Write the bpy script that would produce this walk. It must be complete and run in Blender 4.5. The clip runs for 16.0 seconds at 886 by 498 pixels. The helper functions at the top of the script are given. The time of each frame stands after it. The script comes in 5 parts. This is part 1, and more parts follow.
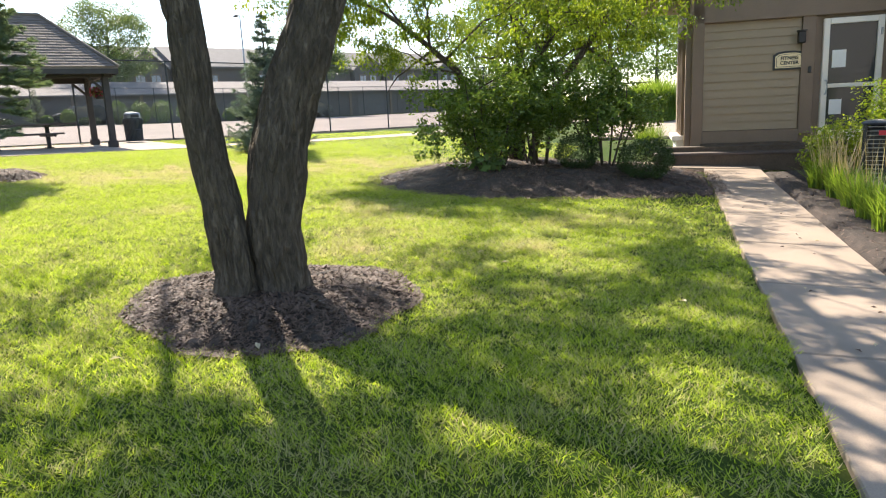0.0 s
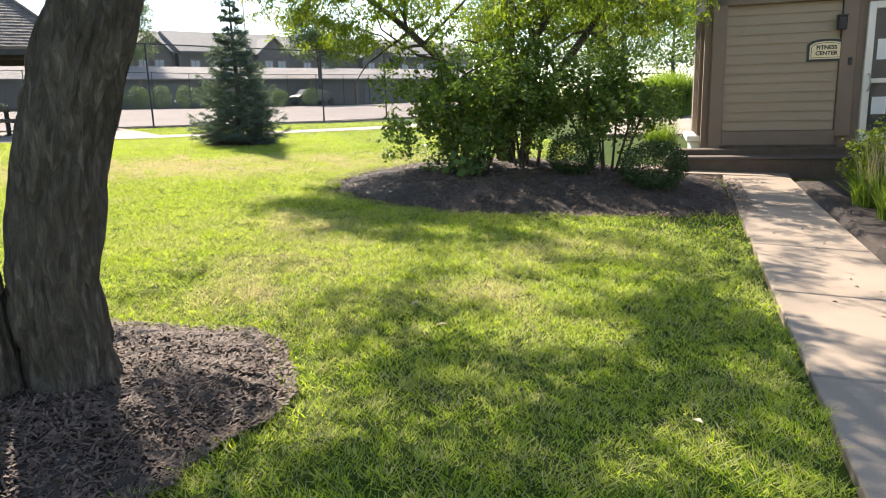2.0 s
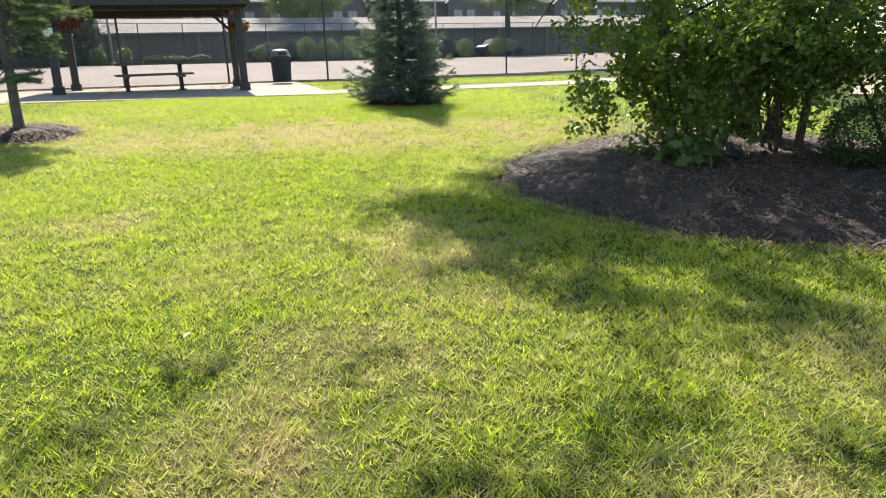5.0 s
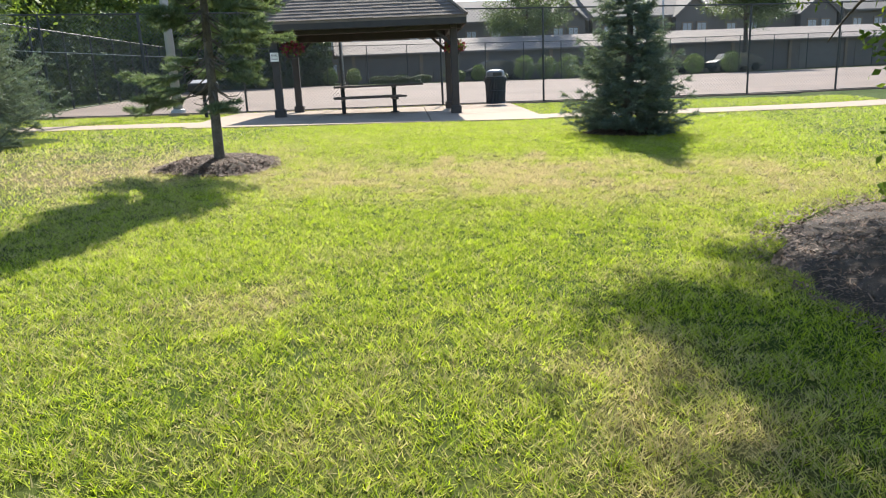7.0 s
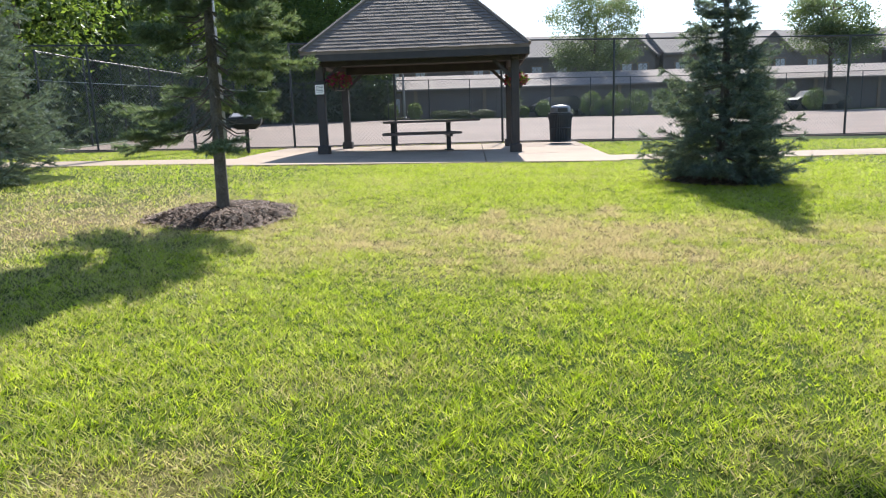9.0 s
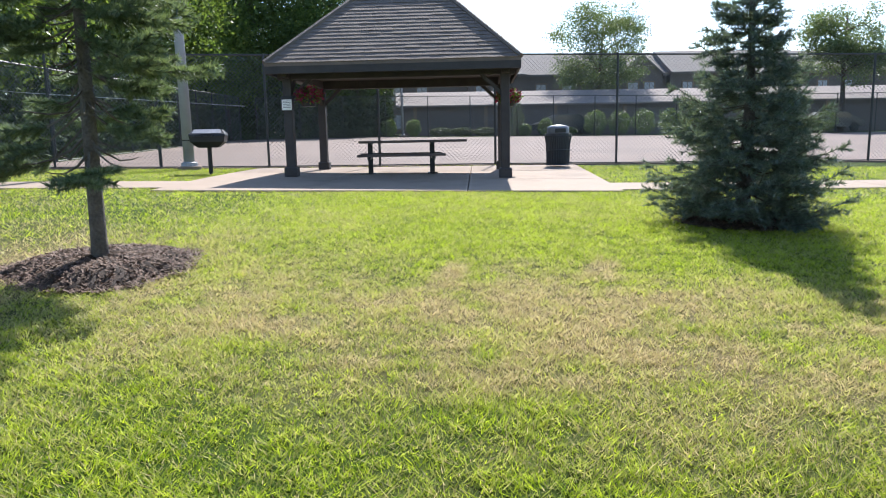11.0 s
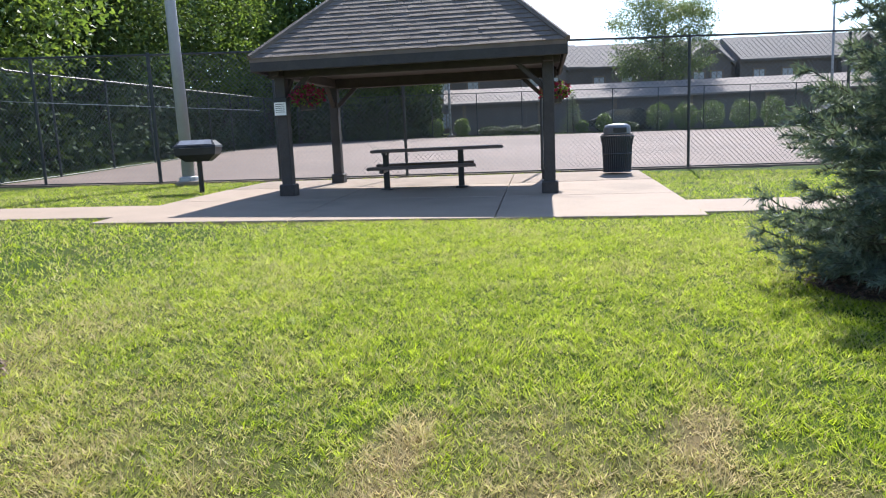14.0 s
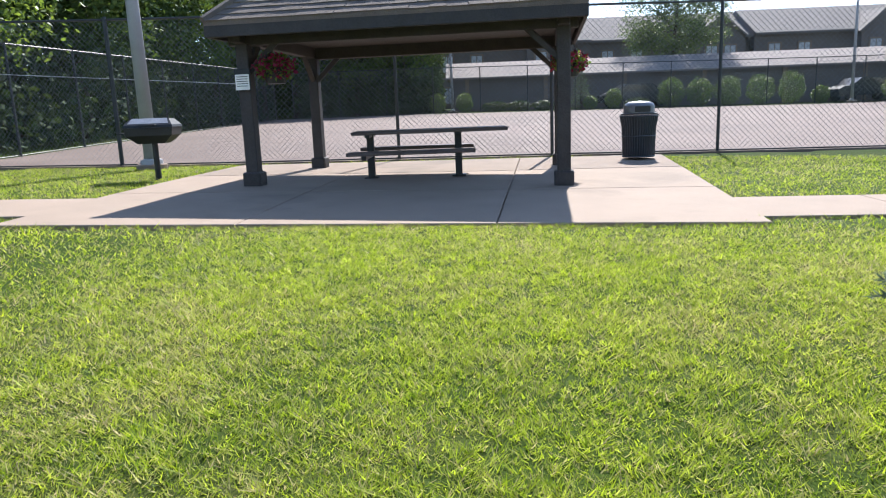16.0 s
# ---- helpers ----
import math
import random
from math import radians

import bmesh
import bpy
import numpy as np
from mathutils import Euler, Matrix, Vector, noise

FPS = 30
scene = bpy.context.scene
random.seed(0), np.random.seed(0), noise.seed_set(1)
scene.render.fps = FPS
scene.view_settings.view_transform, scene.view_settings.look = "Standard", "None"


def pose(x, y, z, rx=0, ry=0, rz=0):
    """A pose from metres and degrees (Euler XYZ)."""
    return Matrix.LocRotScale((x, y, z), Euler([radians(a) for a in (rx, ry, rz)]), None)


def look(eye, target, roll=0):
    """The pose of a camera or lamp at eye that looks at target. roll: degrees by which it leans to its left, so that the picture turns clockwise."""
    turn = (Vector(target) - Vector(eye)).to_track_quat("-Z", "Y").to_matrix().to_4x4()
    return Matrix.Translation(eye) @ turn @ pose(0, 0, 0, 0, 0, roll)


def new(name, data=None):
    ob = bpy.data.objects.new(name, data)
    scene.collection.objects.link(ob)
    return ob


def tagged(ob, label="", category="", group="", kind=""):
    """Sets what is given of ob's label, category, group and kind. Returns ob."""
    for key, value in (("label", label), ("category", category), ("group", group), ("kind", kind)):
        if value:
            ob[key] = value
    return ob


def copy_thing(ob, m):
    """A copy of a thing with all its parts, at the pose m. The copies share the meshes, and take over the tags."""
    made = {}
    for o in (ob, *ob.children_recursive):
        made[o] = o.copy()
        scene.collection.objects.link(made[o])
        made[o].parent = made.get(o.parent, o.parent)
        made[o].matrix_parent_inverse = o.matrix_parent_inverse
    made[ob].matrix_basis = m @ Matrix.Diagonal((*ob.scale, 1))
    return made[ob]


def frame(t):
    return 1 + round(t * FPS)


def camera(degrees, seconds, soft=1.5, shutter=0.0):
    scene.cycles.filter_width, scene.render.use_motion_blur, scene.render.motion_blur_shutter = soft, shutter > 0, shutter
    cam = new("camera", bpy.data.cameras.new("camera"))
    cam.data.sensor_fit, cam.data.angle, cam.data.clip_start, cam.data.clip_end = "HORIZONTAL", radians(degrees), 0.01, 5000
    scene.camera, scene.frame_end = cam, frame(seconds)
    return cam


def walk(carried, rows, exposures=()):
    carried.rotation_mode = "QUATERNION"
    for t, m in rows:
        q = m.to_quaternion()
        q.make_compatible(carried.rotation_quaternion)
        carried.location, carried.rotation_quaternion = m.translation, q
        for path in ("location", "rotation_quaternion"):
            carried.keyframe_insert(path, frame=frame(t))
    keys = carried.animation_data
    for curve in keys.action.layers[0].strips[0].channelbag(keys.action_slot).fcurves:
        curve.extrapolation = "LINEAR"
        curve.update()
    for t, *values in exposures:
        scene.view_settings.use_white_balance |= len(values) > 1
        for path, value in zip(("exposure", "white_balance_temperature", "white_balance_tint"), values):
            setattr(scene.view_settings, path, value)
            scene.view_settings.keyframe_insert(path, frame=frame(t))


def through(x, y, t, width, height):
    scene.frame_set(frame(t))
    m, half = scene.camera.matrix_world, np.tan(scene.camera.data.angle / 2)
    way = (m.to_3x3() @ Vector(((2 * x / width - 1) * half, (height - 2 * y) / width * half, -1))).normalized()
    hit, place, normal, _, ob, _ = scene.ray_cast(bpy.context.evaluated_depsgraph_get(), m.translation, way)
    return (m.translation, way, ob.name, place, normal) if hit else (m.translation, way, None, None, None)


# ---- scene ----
cam = camera(64.6, 16.0, 1.1)
METRES, EYE, TILT, LEAN, TURN = 14.1, 1.25, 0.0, 0.0, -23.9
ROWS = [
    (0.0, 0.0, 0.0, 0.0, -0.5, -11.06, 2.57),
    (0.5, 0.0126, 0.0282, -0.0019, -3.31, -11.51, 2.81),
    (1.0, 0.023, 0.056, -0.0025, -3.16, -12.09, 2.28),
    (1.5, 0.0318, 0.0889, -0.0007, -1.69, -12.09, 1.9),
    (2.0, 0.0402, 0.1209, 0.0015, 0.6, -11.84, 1.66),
    (2.5, 0.0396, 0.1546, 0.0001, 3.17, -11.77, 1.4),
    (3.0, 0.0408, 0.1879, -0.0007, 6.14, -11.97, 1.55),
    (5.5, 0.0153, 0.3351, 0.0045, 18.89, -15.5, 2.11),
    (6.0, 0.0041, 0.3615, 0.0062, 23.04, -14.86, 2.28),
    (6.5, -0.0105, 0.3855, 0.0085, 27.62, -14.04, 2.39),
    (7.0, -0.0212, 0.4112, 0.0097, 32.7, -13.27, 2.48),
    (7.5, -0.0375, 0.4352, 0.0088, 35.64, -12.44, 2.23),
    (8.0, -0.0511, 0.4613, 0.0085, 36.87, -11.41, 2.16),
    (8.5, -0.0656, 0.4892, 0.009, 37.7, -10.72, 2.07),
    (9.0, -0.0797, 0.5192, 0.0105, 37.9, -10.33, 1.91),
    (9.5, -0.0895, 0.5495, 0.0131, 38.05, -9.94, 1.81),
    (10.0, -0.1012, 0.5776, 0.0139, 37.82, -9.61, 1.38),
    (12.5, -0.167, 0.727, 0.0206, 40.56, -8.59, 1.47),
    (13.0, -0.1836, 0.7561, 0.0223, 41.54, -8.77, 1.95),
    (13.5, -0.2043, 0.7804, 0.0238, 42.54, -8.99, 2.31),
    (14.0, -0.2201, 0.8055, 0.0254, 43.06, -9.1, 2.49),
    (14.5, -0.2356, 0.8299, 0.0282, 43.59, -9.18, 2.47),
    (15.0, -0.2558, 0.8539, 0.0292, 43.55, -9.46, 2.32),
    (15.5, -0.2745, 0.8803, 0.0305, 43.51, -10.08, 2.33),
    (16.0, -0.2982, 0.9032, 0.0298, 43.36, -11.09, 2.2),
]
walk(cam, [(t, pose(0, 0, EYE, TILT, LEAN, TURN) @ pose(METRES * x, METRES * y, METRES * z, 90 + pitch, roll, yaw)) for t, x, y, z, yaw, pitch, roll in ROWS], ((0.0, 1.62, 6900, 11), (3.2, 1.54, 6800, 10), (6.0, 1.38, 6700, 8), (8.0, 1.27, 6450, 10), (12.5, 1.20, 6050, 13), (16.0, 1.20, 6050, 13)))

# ---- world, sun, exposure ----
SUN_TO = Vector((-0.07, 0.997, 0)).normalized() * math.cos(radians(44)) + Vector((0, 0, math.sin(radians(44))))
world = bpy.data.worlds.new("sky")
scene.world = world
world.use_nodes = True
wn = world.node_tree.nodes
sky = wn.new("ShaderNodeTexSky")
sky.sky_type = "NISHITA"
sky.sun_disc = False
sky.sun_elevation = radians(44)
sky.sun_rotation = radians(-4)
sky.air_density, sky.dust_density, sky.ozone_density = 1.0, 0.25, 1.4
wn["Background"].inputs[1].default_value = 0.125
world.node_tree.links.new(sky.outputs[0], wn["Background"].inputs[0])
sun = new("sun", bpy.data.lights.new("sun", "SUN"))
sun.data.energy, sun.data.angle, sun.data.color = 5.0, radians(0.6), (1.0, 0.95, 0.86)
sun.matrix_basis = look((0, 0, 60), Vector((0, 0, 60)) - SUN_TO)


# ---- terrain shape ----
AX = radians(18)
UX, UY = math.cos(AX), math.sin(AX)
OX, OY = -4.16, 26.16
TY = [-60, -5, 0, 4, 8.2, 10.2, 13.4, 15, 18, 22, 27, 400]
TZ = [-.1, -.06, -.03, .06, .24, .32, .46, .55, .62, .66, .71, .71]


def terrain(x, y):
    x, y = np.asarray(x, float), np.asarray(y, float)
    k = np.clip((y - 20) / 6, 0, 1)
    k = k * k * (3 - 2 * k)
    v = -(x - OX) * UY + (y - OY) * UX
    rise = 0.024 * np.clip(v, 0, 45)
    return np.interp(y, TY, TZ) - (0.025 - 0.012 * k) * np.clip(x, -14, 9) + rise


def G(x, y):
    return float(terrain(x, y))


def court(u, v):
    """World x, y of a place in the court's axes: u along the near fence, v away from it."""
    return OX + u * UX - v * UY, OY + u * UY + v * UX


def in_court(x, y):
    dx, dy = np.asarray(x) - OX, np.asarray(y) - OY
    return dx * UX + dy * UY, -dx * UY + dy * UX


# ---- mesh building ----
class MB:
    """Collects vertices and faces of one mesh."""

    def __init__(self):
        self.v, self.f = [], []

    def add(self, verts, faces):
        n = len(self.v)
        self.v.extend(tuple(p) for p in verts)
        self.f.extend(tuple(i + n for i in f) for f in faces)
        return self

    def box(self, c, s, bev=0.0, rot=None):
        """A box of size s round c, with chamfered edges."""
        hx, hy, hz = s[0] / 2, s[1] / 2, s[2] / 2
        b = min(bev, hx * .9, hy * .9, hz * .9)
        if b <= 0:
            vs = [(x, y, z) for z in (-hz, hz) for y in (-hy, hy) for x in (-hx, hx)]
            fs = [(0, 2, 3, 1), (4, 5, 7, 6), (0, 1, 5, 4), (2, 6, 7, 3), (0, 4, 6, 2), (1, 3, 7, 5)]
        else:
            bm = bmesh.new()
            bmesh.ops.create_cube(bm, size=1.0)
            for q in bm.verts:
                q.co = Vector((q.co.x * hx * 2, q.co.y * hy * 2, q.co.z * hz * 2))
            bmesh.ops.bevel(bm, geom=list(bm.edges), offset=b, segments=1, affect="EDGES")
            bm.verts.index_update()
            vs = [q.co.copy() for q in bm.verts]
            fs = [[q.index for q in f.verts] for f in bm.faces]
            bm.free()
        m = rot or Matrix()
        return self.add([m @ Vector(p) + Vector(c) for p in vs], fs)

    def tube(self, path, radii, n=8, squash=None):
        pts = [Vector(p) for p in path]
        if not hasattr(radii, "__len__"):
            radii = [radii] * len(pts)
        vs, fs = [], []
        side = None
        for i, p in enumerate(pts):
            d = (pts[min(i + 1, len(pts) - 1)] - pts[max(i - 1, 0)]).normalized()
            if side is None:
                side = d.orthogonal().normalized()
            side = (side - d * side.dot(d)).normalized()
            up = d.cross(side)
            for k in range(n):
                a = 2 * math.pi * k / n
                vs.append(p + (side * math.cos(a) + up * math.sin(a)) * radii[i])
        for i in range(len(pts) - 1):
            for k in range(n):
                a, b = i * n + k, i * n + (k + 1) % n
                fs.append((a, b, b + n, a + n))
        fs.append(tuple(reversed(range(n))))
        fs.append(tuple(range((len(pts) - 1) * n, len(pts) * n)))
        return self.add(vs, fs)

    def lathe(self, profile, n=24, c=(0, 0, 0)):
        """Turns (radius, height) pairs round the upright axis at c."""
        vs = [(c[0] + r * math.cos(2 * math.pi * k / n), c[1] + r * math.sin(2 * math.pi * k / n), c[2] + z) for r, z in profile for k in range(n)]
        fs = [(i * n + k, i * n + (k + 1) % n, (i + 1) * n + (k + 1) % n, (i + 1) * n + k) for i in range(len(profile) - 1) for k in range(n)]
        return self.add(vs, fs)

    def prism(self, poly, z0, z1, top=None):
        """An upright prism over the polygon poly; top(x, y) may lift its upper face."""
        n = len(poly)
        vs = [(x, y, z0 if top is None else z0 + top(x, y)) for x, y in poly] + [(x, y, z1 if top is None else z1 + top(x, y)) for x, y in poly]
        return self.add(vs, [tuple(reversed(range(n))), tuple(range(n, 2 * n))] + [(i, (i + 1) % n, n + (i + 1) % n, n + i) for i in range(n)])


def mesh_of(name, mb, mat, smooth=False):
    me = bpy.data.meshes.new(name)
    if isinstance(mb, MB):
        me.from_pydata([tuple(p) for p in mb.v], [], mb.f)
    else:
        verts, faces = mb
        verts, faces = np.asarray(verts, np.float32), np.asarray(faces, np.int32)
        k = faces.shape[1]
        me.vertices.add(len(verts))
        me.vertices.foreach_set("co", verts.ravel())
        me.loops.add(faces.size)
        me.loops.foreach_set("vertex_index", faces.ravel())
        me.polygons.add(len(faces))
        me.polygons.foreach_set("loop_start", np.arange(0, faces.size, k, dtype=np.int32))
        me.update(calc_edges=True)
    if smooth:
        me.polygons.foreach_set("use_smooth", [True] * len(me.polygons))
    if mat:
        me.materials.append(mat)
    return me


def thing(name, m, label, category, group="", kind=""):
    ob = new(name)
    ob.empty_display_size = 0.2
    ob.matrix_basis = m
    return tagged(ob, label, category, group, kind)


def part(name, mb, mat, parent, label="", smooth=False, at=None):
    ob = new(name, mesh_of(name, mb, mat, smooth))
    ob.parent = parent
    if at is not None:
        ob.matrix_basis = at
    return tagged(ob, label)


def solo(name, mb, mat, label, category, kind="", smooth=False, m=None, group=""):
    ob = new(name, mesh_of(name, mb, mat, smooth))
    if m is not None:
        ob.matrix_basis = m
    return tagged(ob, label, category, group, kind)


# ---- materials ----
def mat(name, colour, rough=0.7, metal=0.0, vary=0.12, scale=8.0, bump=0.15, fine=60.0, second=None, amount=0.0, spec=0.5, island=0.0, grainy=1.0):
    """Colour broken up by coarse stains and fine grain, with a little relief. second: a colour for stains that cover about that amount."""
    m = bpy.data.materials.new(name)
    m.use_nodes = True
    n, l = m.node_tree.nodes, m.node_tree.links
    b = n["Principled BSDF"]
    b.inputs["Roughness"].default_value, b.inputs["Metallic"].default_value = rough, metal
    b.inputs["Specular IOR Level"].default_value = spec
    tc = n.new("ShaderNodeTexCoord")
    coarse, grain = n.new("ShaderNodeTexNoise"), n.new("ShaderNodeTexNoise")
    coarse.inputs["Scale"].default_value, coarse.inputs["Detail"].default_value = scale, 5
    grain.inputs["Scale"].default_value, grain.inputs["Detail"].default_value = fine, 4
    mp = n.new("ShaderNodeMapping")
    mp.inputs["Scale"].default_value = (1, 1, grainy)
    l.new(tc.outputs["Object"], mp.inputs["Vector"])
    for t in (coarse, grain):
        l.new(mp.outputs[0], t.inputs["Vector"])
    add = n.new("ShaderNodeMath")
    add.operation = "ADD"
    l.new(coarse.outputs["Fac"], add.inputs[0])
    l.new(grain.outputs["Fac"], add.inputs[1])
    value = add.outputs[0]
    if island:
        geo = n.new("ShaderNodeNewGeometry")
        obj = n.new("ShaderNodeObjectInfo")
        mix = n.new("ShaderNodeMath")
        mix.operation = "ADD"
        l.new(geo.outputs["Random Per Island"], mix.inputs[0])
        l.new(obj.outputs["Random"], mix.inputs[1])
        iso = n.new("ShaderNodeMath")
        iso.operation = "MULTIPLY_ADD"
        l.new(mix.outputs[0], iso.inputs[0])
        iso.inputs[1].default_value = island
        l.new(value, iso.inputs[2])
        value = iso.outputs[0]
    rng = n.new("ShaderNodeMapRange")
    l.new(value, rng.inputs["Value"])
    rng.inputs["From Min"].default_value, rng.inputs["From Max"].default_value = 0.55, 1.45 + island * 2
    rng.inputs["To Min"].default_value, rng.inputs["To Max"].default_value = 1 - vary * 2, 1 + vary * 2
    base = n.new("ShaderNodeMix")
    base.data_type, base.blend_type = "RGBA", "MULTIPLY"
    base.inputs["Factor"].default_value = 1.0
    base.inputs["A"].default_value = (*colour, 1)
    l.new(rng.outputs["Result"], base.inputs["B"])
    col = base.outputs["Result"]
    if second:
        st = n.new("ShaderNodeTexNoise")
        st.inputs["Scale"].default_value, st.inputs["Detail"].default_value = scale * .45, 7
        l.new(tc.outputs["Object"], st.inputs["Vector"])
        r2 = n.new("ShaderNodeMapRange")
        l.new(st.outputs["Fac"], r2.inputs["Value"])
        r2.inputs["From Min"].default_value, r2.inputs["From Max"].default_value = 0.62 - amount * .3, 0.75 - amount * .3
        mx = n.new("ShaderNodeMix")
        mx.data_type = "RGBA"
        l.new(r2.outputs["Result"], mx.inputs["Factor"])
        l.new(col, mx.inputs["A"])
        mx.inputs["B"].default_value = (*second, 1)
        col = mx.outputs["Result"]
    l.new(col, b.inputs["Base Color"])
    if bump:
        bp = n.new("ShaderNodeBump")
        bp.inputs["Strength"].default_value, bp.inputs["Distance"].default_value = bump, 0.02
        l.new(grain.outputs["Fac"], bp.inputs["Height"])
        l.new(bp.outputs[0], b.inputs["Normal"])
    return m


def leaf_mat(name, colour, other, through=0.45, rough=0.5):
    """Leaves: two greens picked leaf by leaf, and light that shines through."""
    m = bpy.data.materials.new(name)
    m.use_nodes = True
    n, l = m.node_tree.nodes, m.node_tree.links
    b, out = n["Principled BSDF"], n["Material Output"]
    b.inputs["Roughness"].default_value = rough
    b.inputs["Specular IOR Level"].default_value = 0.35
    geo = n.new("ShaderNodeNewGeometry")
    mx = n.new("ShaderNodeMix")
    mx.data_type = "RGBA"
    l.new(geo.outputs["Random Per Island"], mx.inputs["Factor"])
    mx.inputs["A"].default_value, mx.inputs["B"].default_value = (*colour, 1), (*other, 1)
    l.new(mx.outputs["Result"], b.inputs["Base Color"])
    tr = n.new("ShaderNodeBsdfTranslucent")
    glow = n.new("ShaderNodeMix")
    glow.data_type, glow.blend_type = "RGBA", "MULTIPLY"
    glow.inputs["Factor"].default_value = 1.0
    glow.inputs["B"].default_value = (1.9, 1.75, 0.75, 1)
    l.new(mx.outputs["Result"], glow.inputs["A"])
    l.new(glow.outputs["Result"], tr.inputs["Color"])
    sh = n.new("ShaderNodeMixShader")
    sh.inputs[0].default_value = through
    l.new(b.outputs[0], sh.inputs[1])
    l.new(tr.outputs[0], sh.inputs[2])
    l.new(sh.outputs[0], out.inputs["Surface"])
    return m


def lawn_mat(name, blades):
    """Turf: green to straw by the attribute dry, mottled at two scales."""
    m = bpy.data.materials.new(name)
    m.use_nodes = True
    n, l = m.node_tree.nodes, m.node_tree.links
    b, out = n["Principled BSDF"], n["Material Output"]
    b.inputs["Roughness"].default_value = 0.5 if blades else 0.95
    b.inputs["Specular IOR Level"].default_value = 0.22 if blades else 0.1
    at = n.new("ShaderNodeAttribute")
    at.attribute_name = "dry"
    tc = n.new("ShaderNodeTexCoord")
    no = n.new("ShaderNodeTexNoise")
    no.inputs["Scale"].default_value, no.inputs["Detail"].default_value, no.inputs["Roughness"].default_value = 1.6, 8, .72
    fi = n.new("ShaderNodeTexNoise")
    fi.inputs["Scale"].default_value, fi.inputs["Detail"].default_value = 75, 6
    for t in (no, fi):
        l.new(tc.outputs["Object"], t.inputs["Vector"])
    ramp = n.new("ShaderNodeValToRGB")
    e = ramp.color_ramp.elements
    e[0].position, e[0].color = 0.33, (0.078, 0.140, 0.010, 1)
    e[1].position, e[1].color = 0.68, (0.455, 0.52, 0.045, 1)
    # ground greens darkened: the shade between blades is put into the colour
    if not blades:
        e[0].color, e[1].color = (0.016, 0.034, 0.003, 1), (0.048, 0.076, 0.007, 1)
    tuft_noise = n.new("ShaderNodeTexNoise")
    tuft_noise.inputs["Scale"].default_value, tuft_noise.inputs["Detail"].default_value = 19, 3
    l.new(tc.outputs["Object"], tuft_noise.inputs["Vector"])
    av = n.new("ShaderNodeMix")
    av.inputs["Factor"].default_value = 0.5
    l.new(no.outputs["Fac"], av.inputs["A"])
    l.new(tuft_noise.outputs["Fac"], av.inputs["B"])
    fin = n.new("ShaderNodeMix")
    fin.inputs["Factor"].default_value = 0.34 if blades else 0.5
    l.new(av.outputs["Result"], fin.inputs["A"])
    if blades:
        geo = n.new("ShaderNodeNewGeometry")
        l.new(geo.outputs["Random Per Island"], fin.inputs["B"])
    else:
        l.new(fi.outputs["Fac"], fin.inputs["B"])
    src = fin.outputs["Result"]
    l.new(src, ramp.inputs["Fac"])
    straw = n.new("ShaderNodeMix")
    straw.data_type = "RGBA"
    # straw for the ground is darkened too, for the same shade in the gaps
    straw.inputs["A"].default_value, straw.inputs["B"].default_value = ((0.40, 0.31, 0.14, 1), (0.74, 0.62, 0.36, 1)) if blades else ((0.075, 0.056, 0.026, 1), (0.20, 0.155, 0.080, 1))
    l.new(fi.outputs["Fac"], straw.inputs["Factor"])
    mx = n.new("ShaderNodeMix")
    mx.data_type = "RGBA"
    l.new(at.outputs["Fac"], mx.inputs["Factor"])
    l.new(ramp.outputs["Color"], mx.inputs["A"])
    l.new(straw.outputs["Result"], mx.inputs["B"])
    l.new(mx.outputs["Result"], b.inputs["Base Color"])
    if blades:
        tr = n.new("ShaderNodeBsdfTranslucent")
        gl = n.new("ShaderNodeMix")
        gl.data_type, gl.blend_type = "RGBA", "MULTIPLY"
        gl.inputs["Factor"].default_value = 1.0
        gl.inputs["B"].default_value = (1.55, 1.65, 0.7, 1)
        l.new(ramp.outputs["Color"], gl.inputs["A"])
        glow = n.new("ShaderNodeMix")
        glow.data_type = "RGBA"
        l.new(at.outputs["Fac"], glow.inputs["Factor"])
        l.new(gl.outputs["Result"], glow.inputs["A"])
        l.new(straw.outputs["Result"], glow.inputs["B"])
        l.new(glow.outputs["Result"], tr.inputs["Color"])
        sh = n.new("ShaderNodeMixShader")
        sh.inputs[0].default_value = 0.5
        l.new(b.outputs[0], sh.inputs[1])
        l.new(tr.outputs[0], sh.inputs[2])
        l.new(sh.outputs[0], out.inputs["Surface"])
    else:
        bp = n.new("ShaderNodeBump")
        bp.inputs["Strength"].default_value, bp.inputs["Distance"].default_value = 0.5, 0.02
        l.new(fi.outputs["Fac"], bp.inputs["Height"])
        l.new(bp.outputs[0], b.inputs["Normal"])
    return m


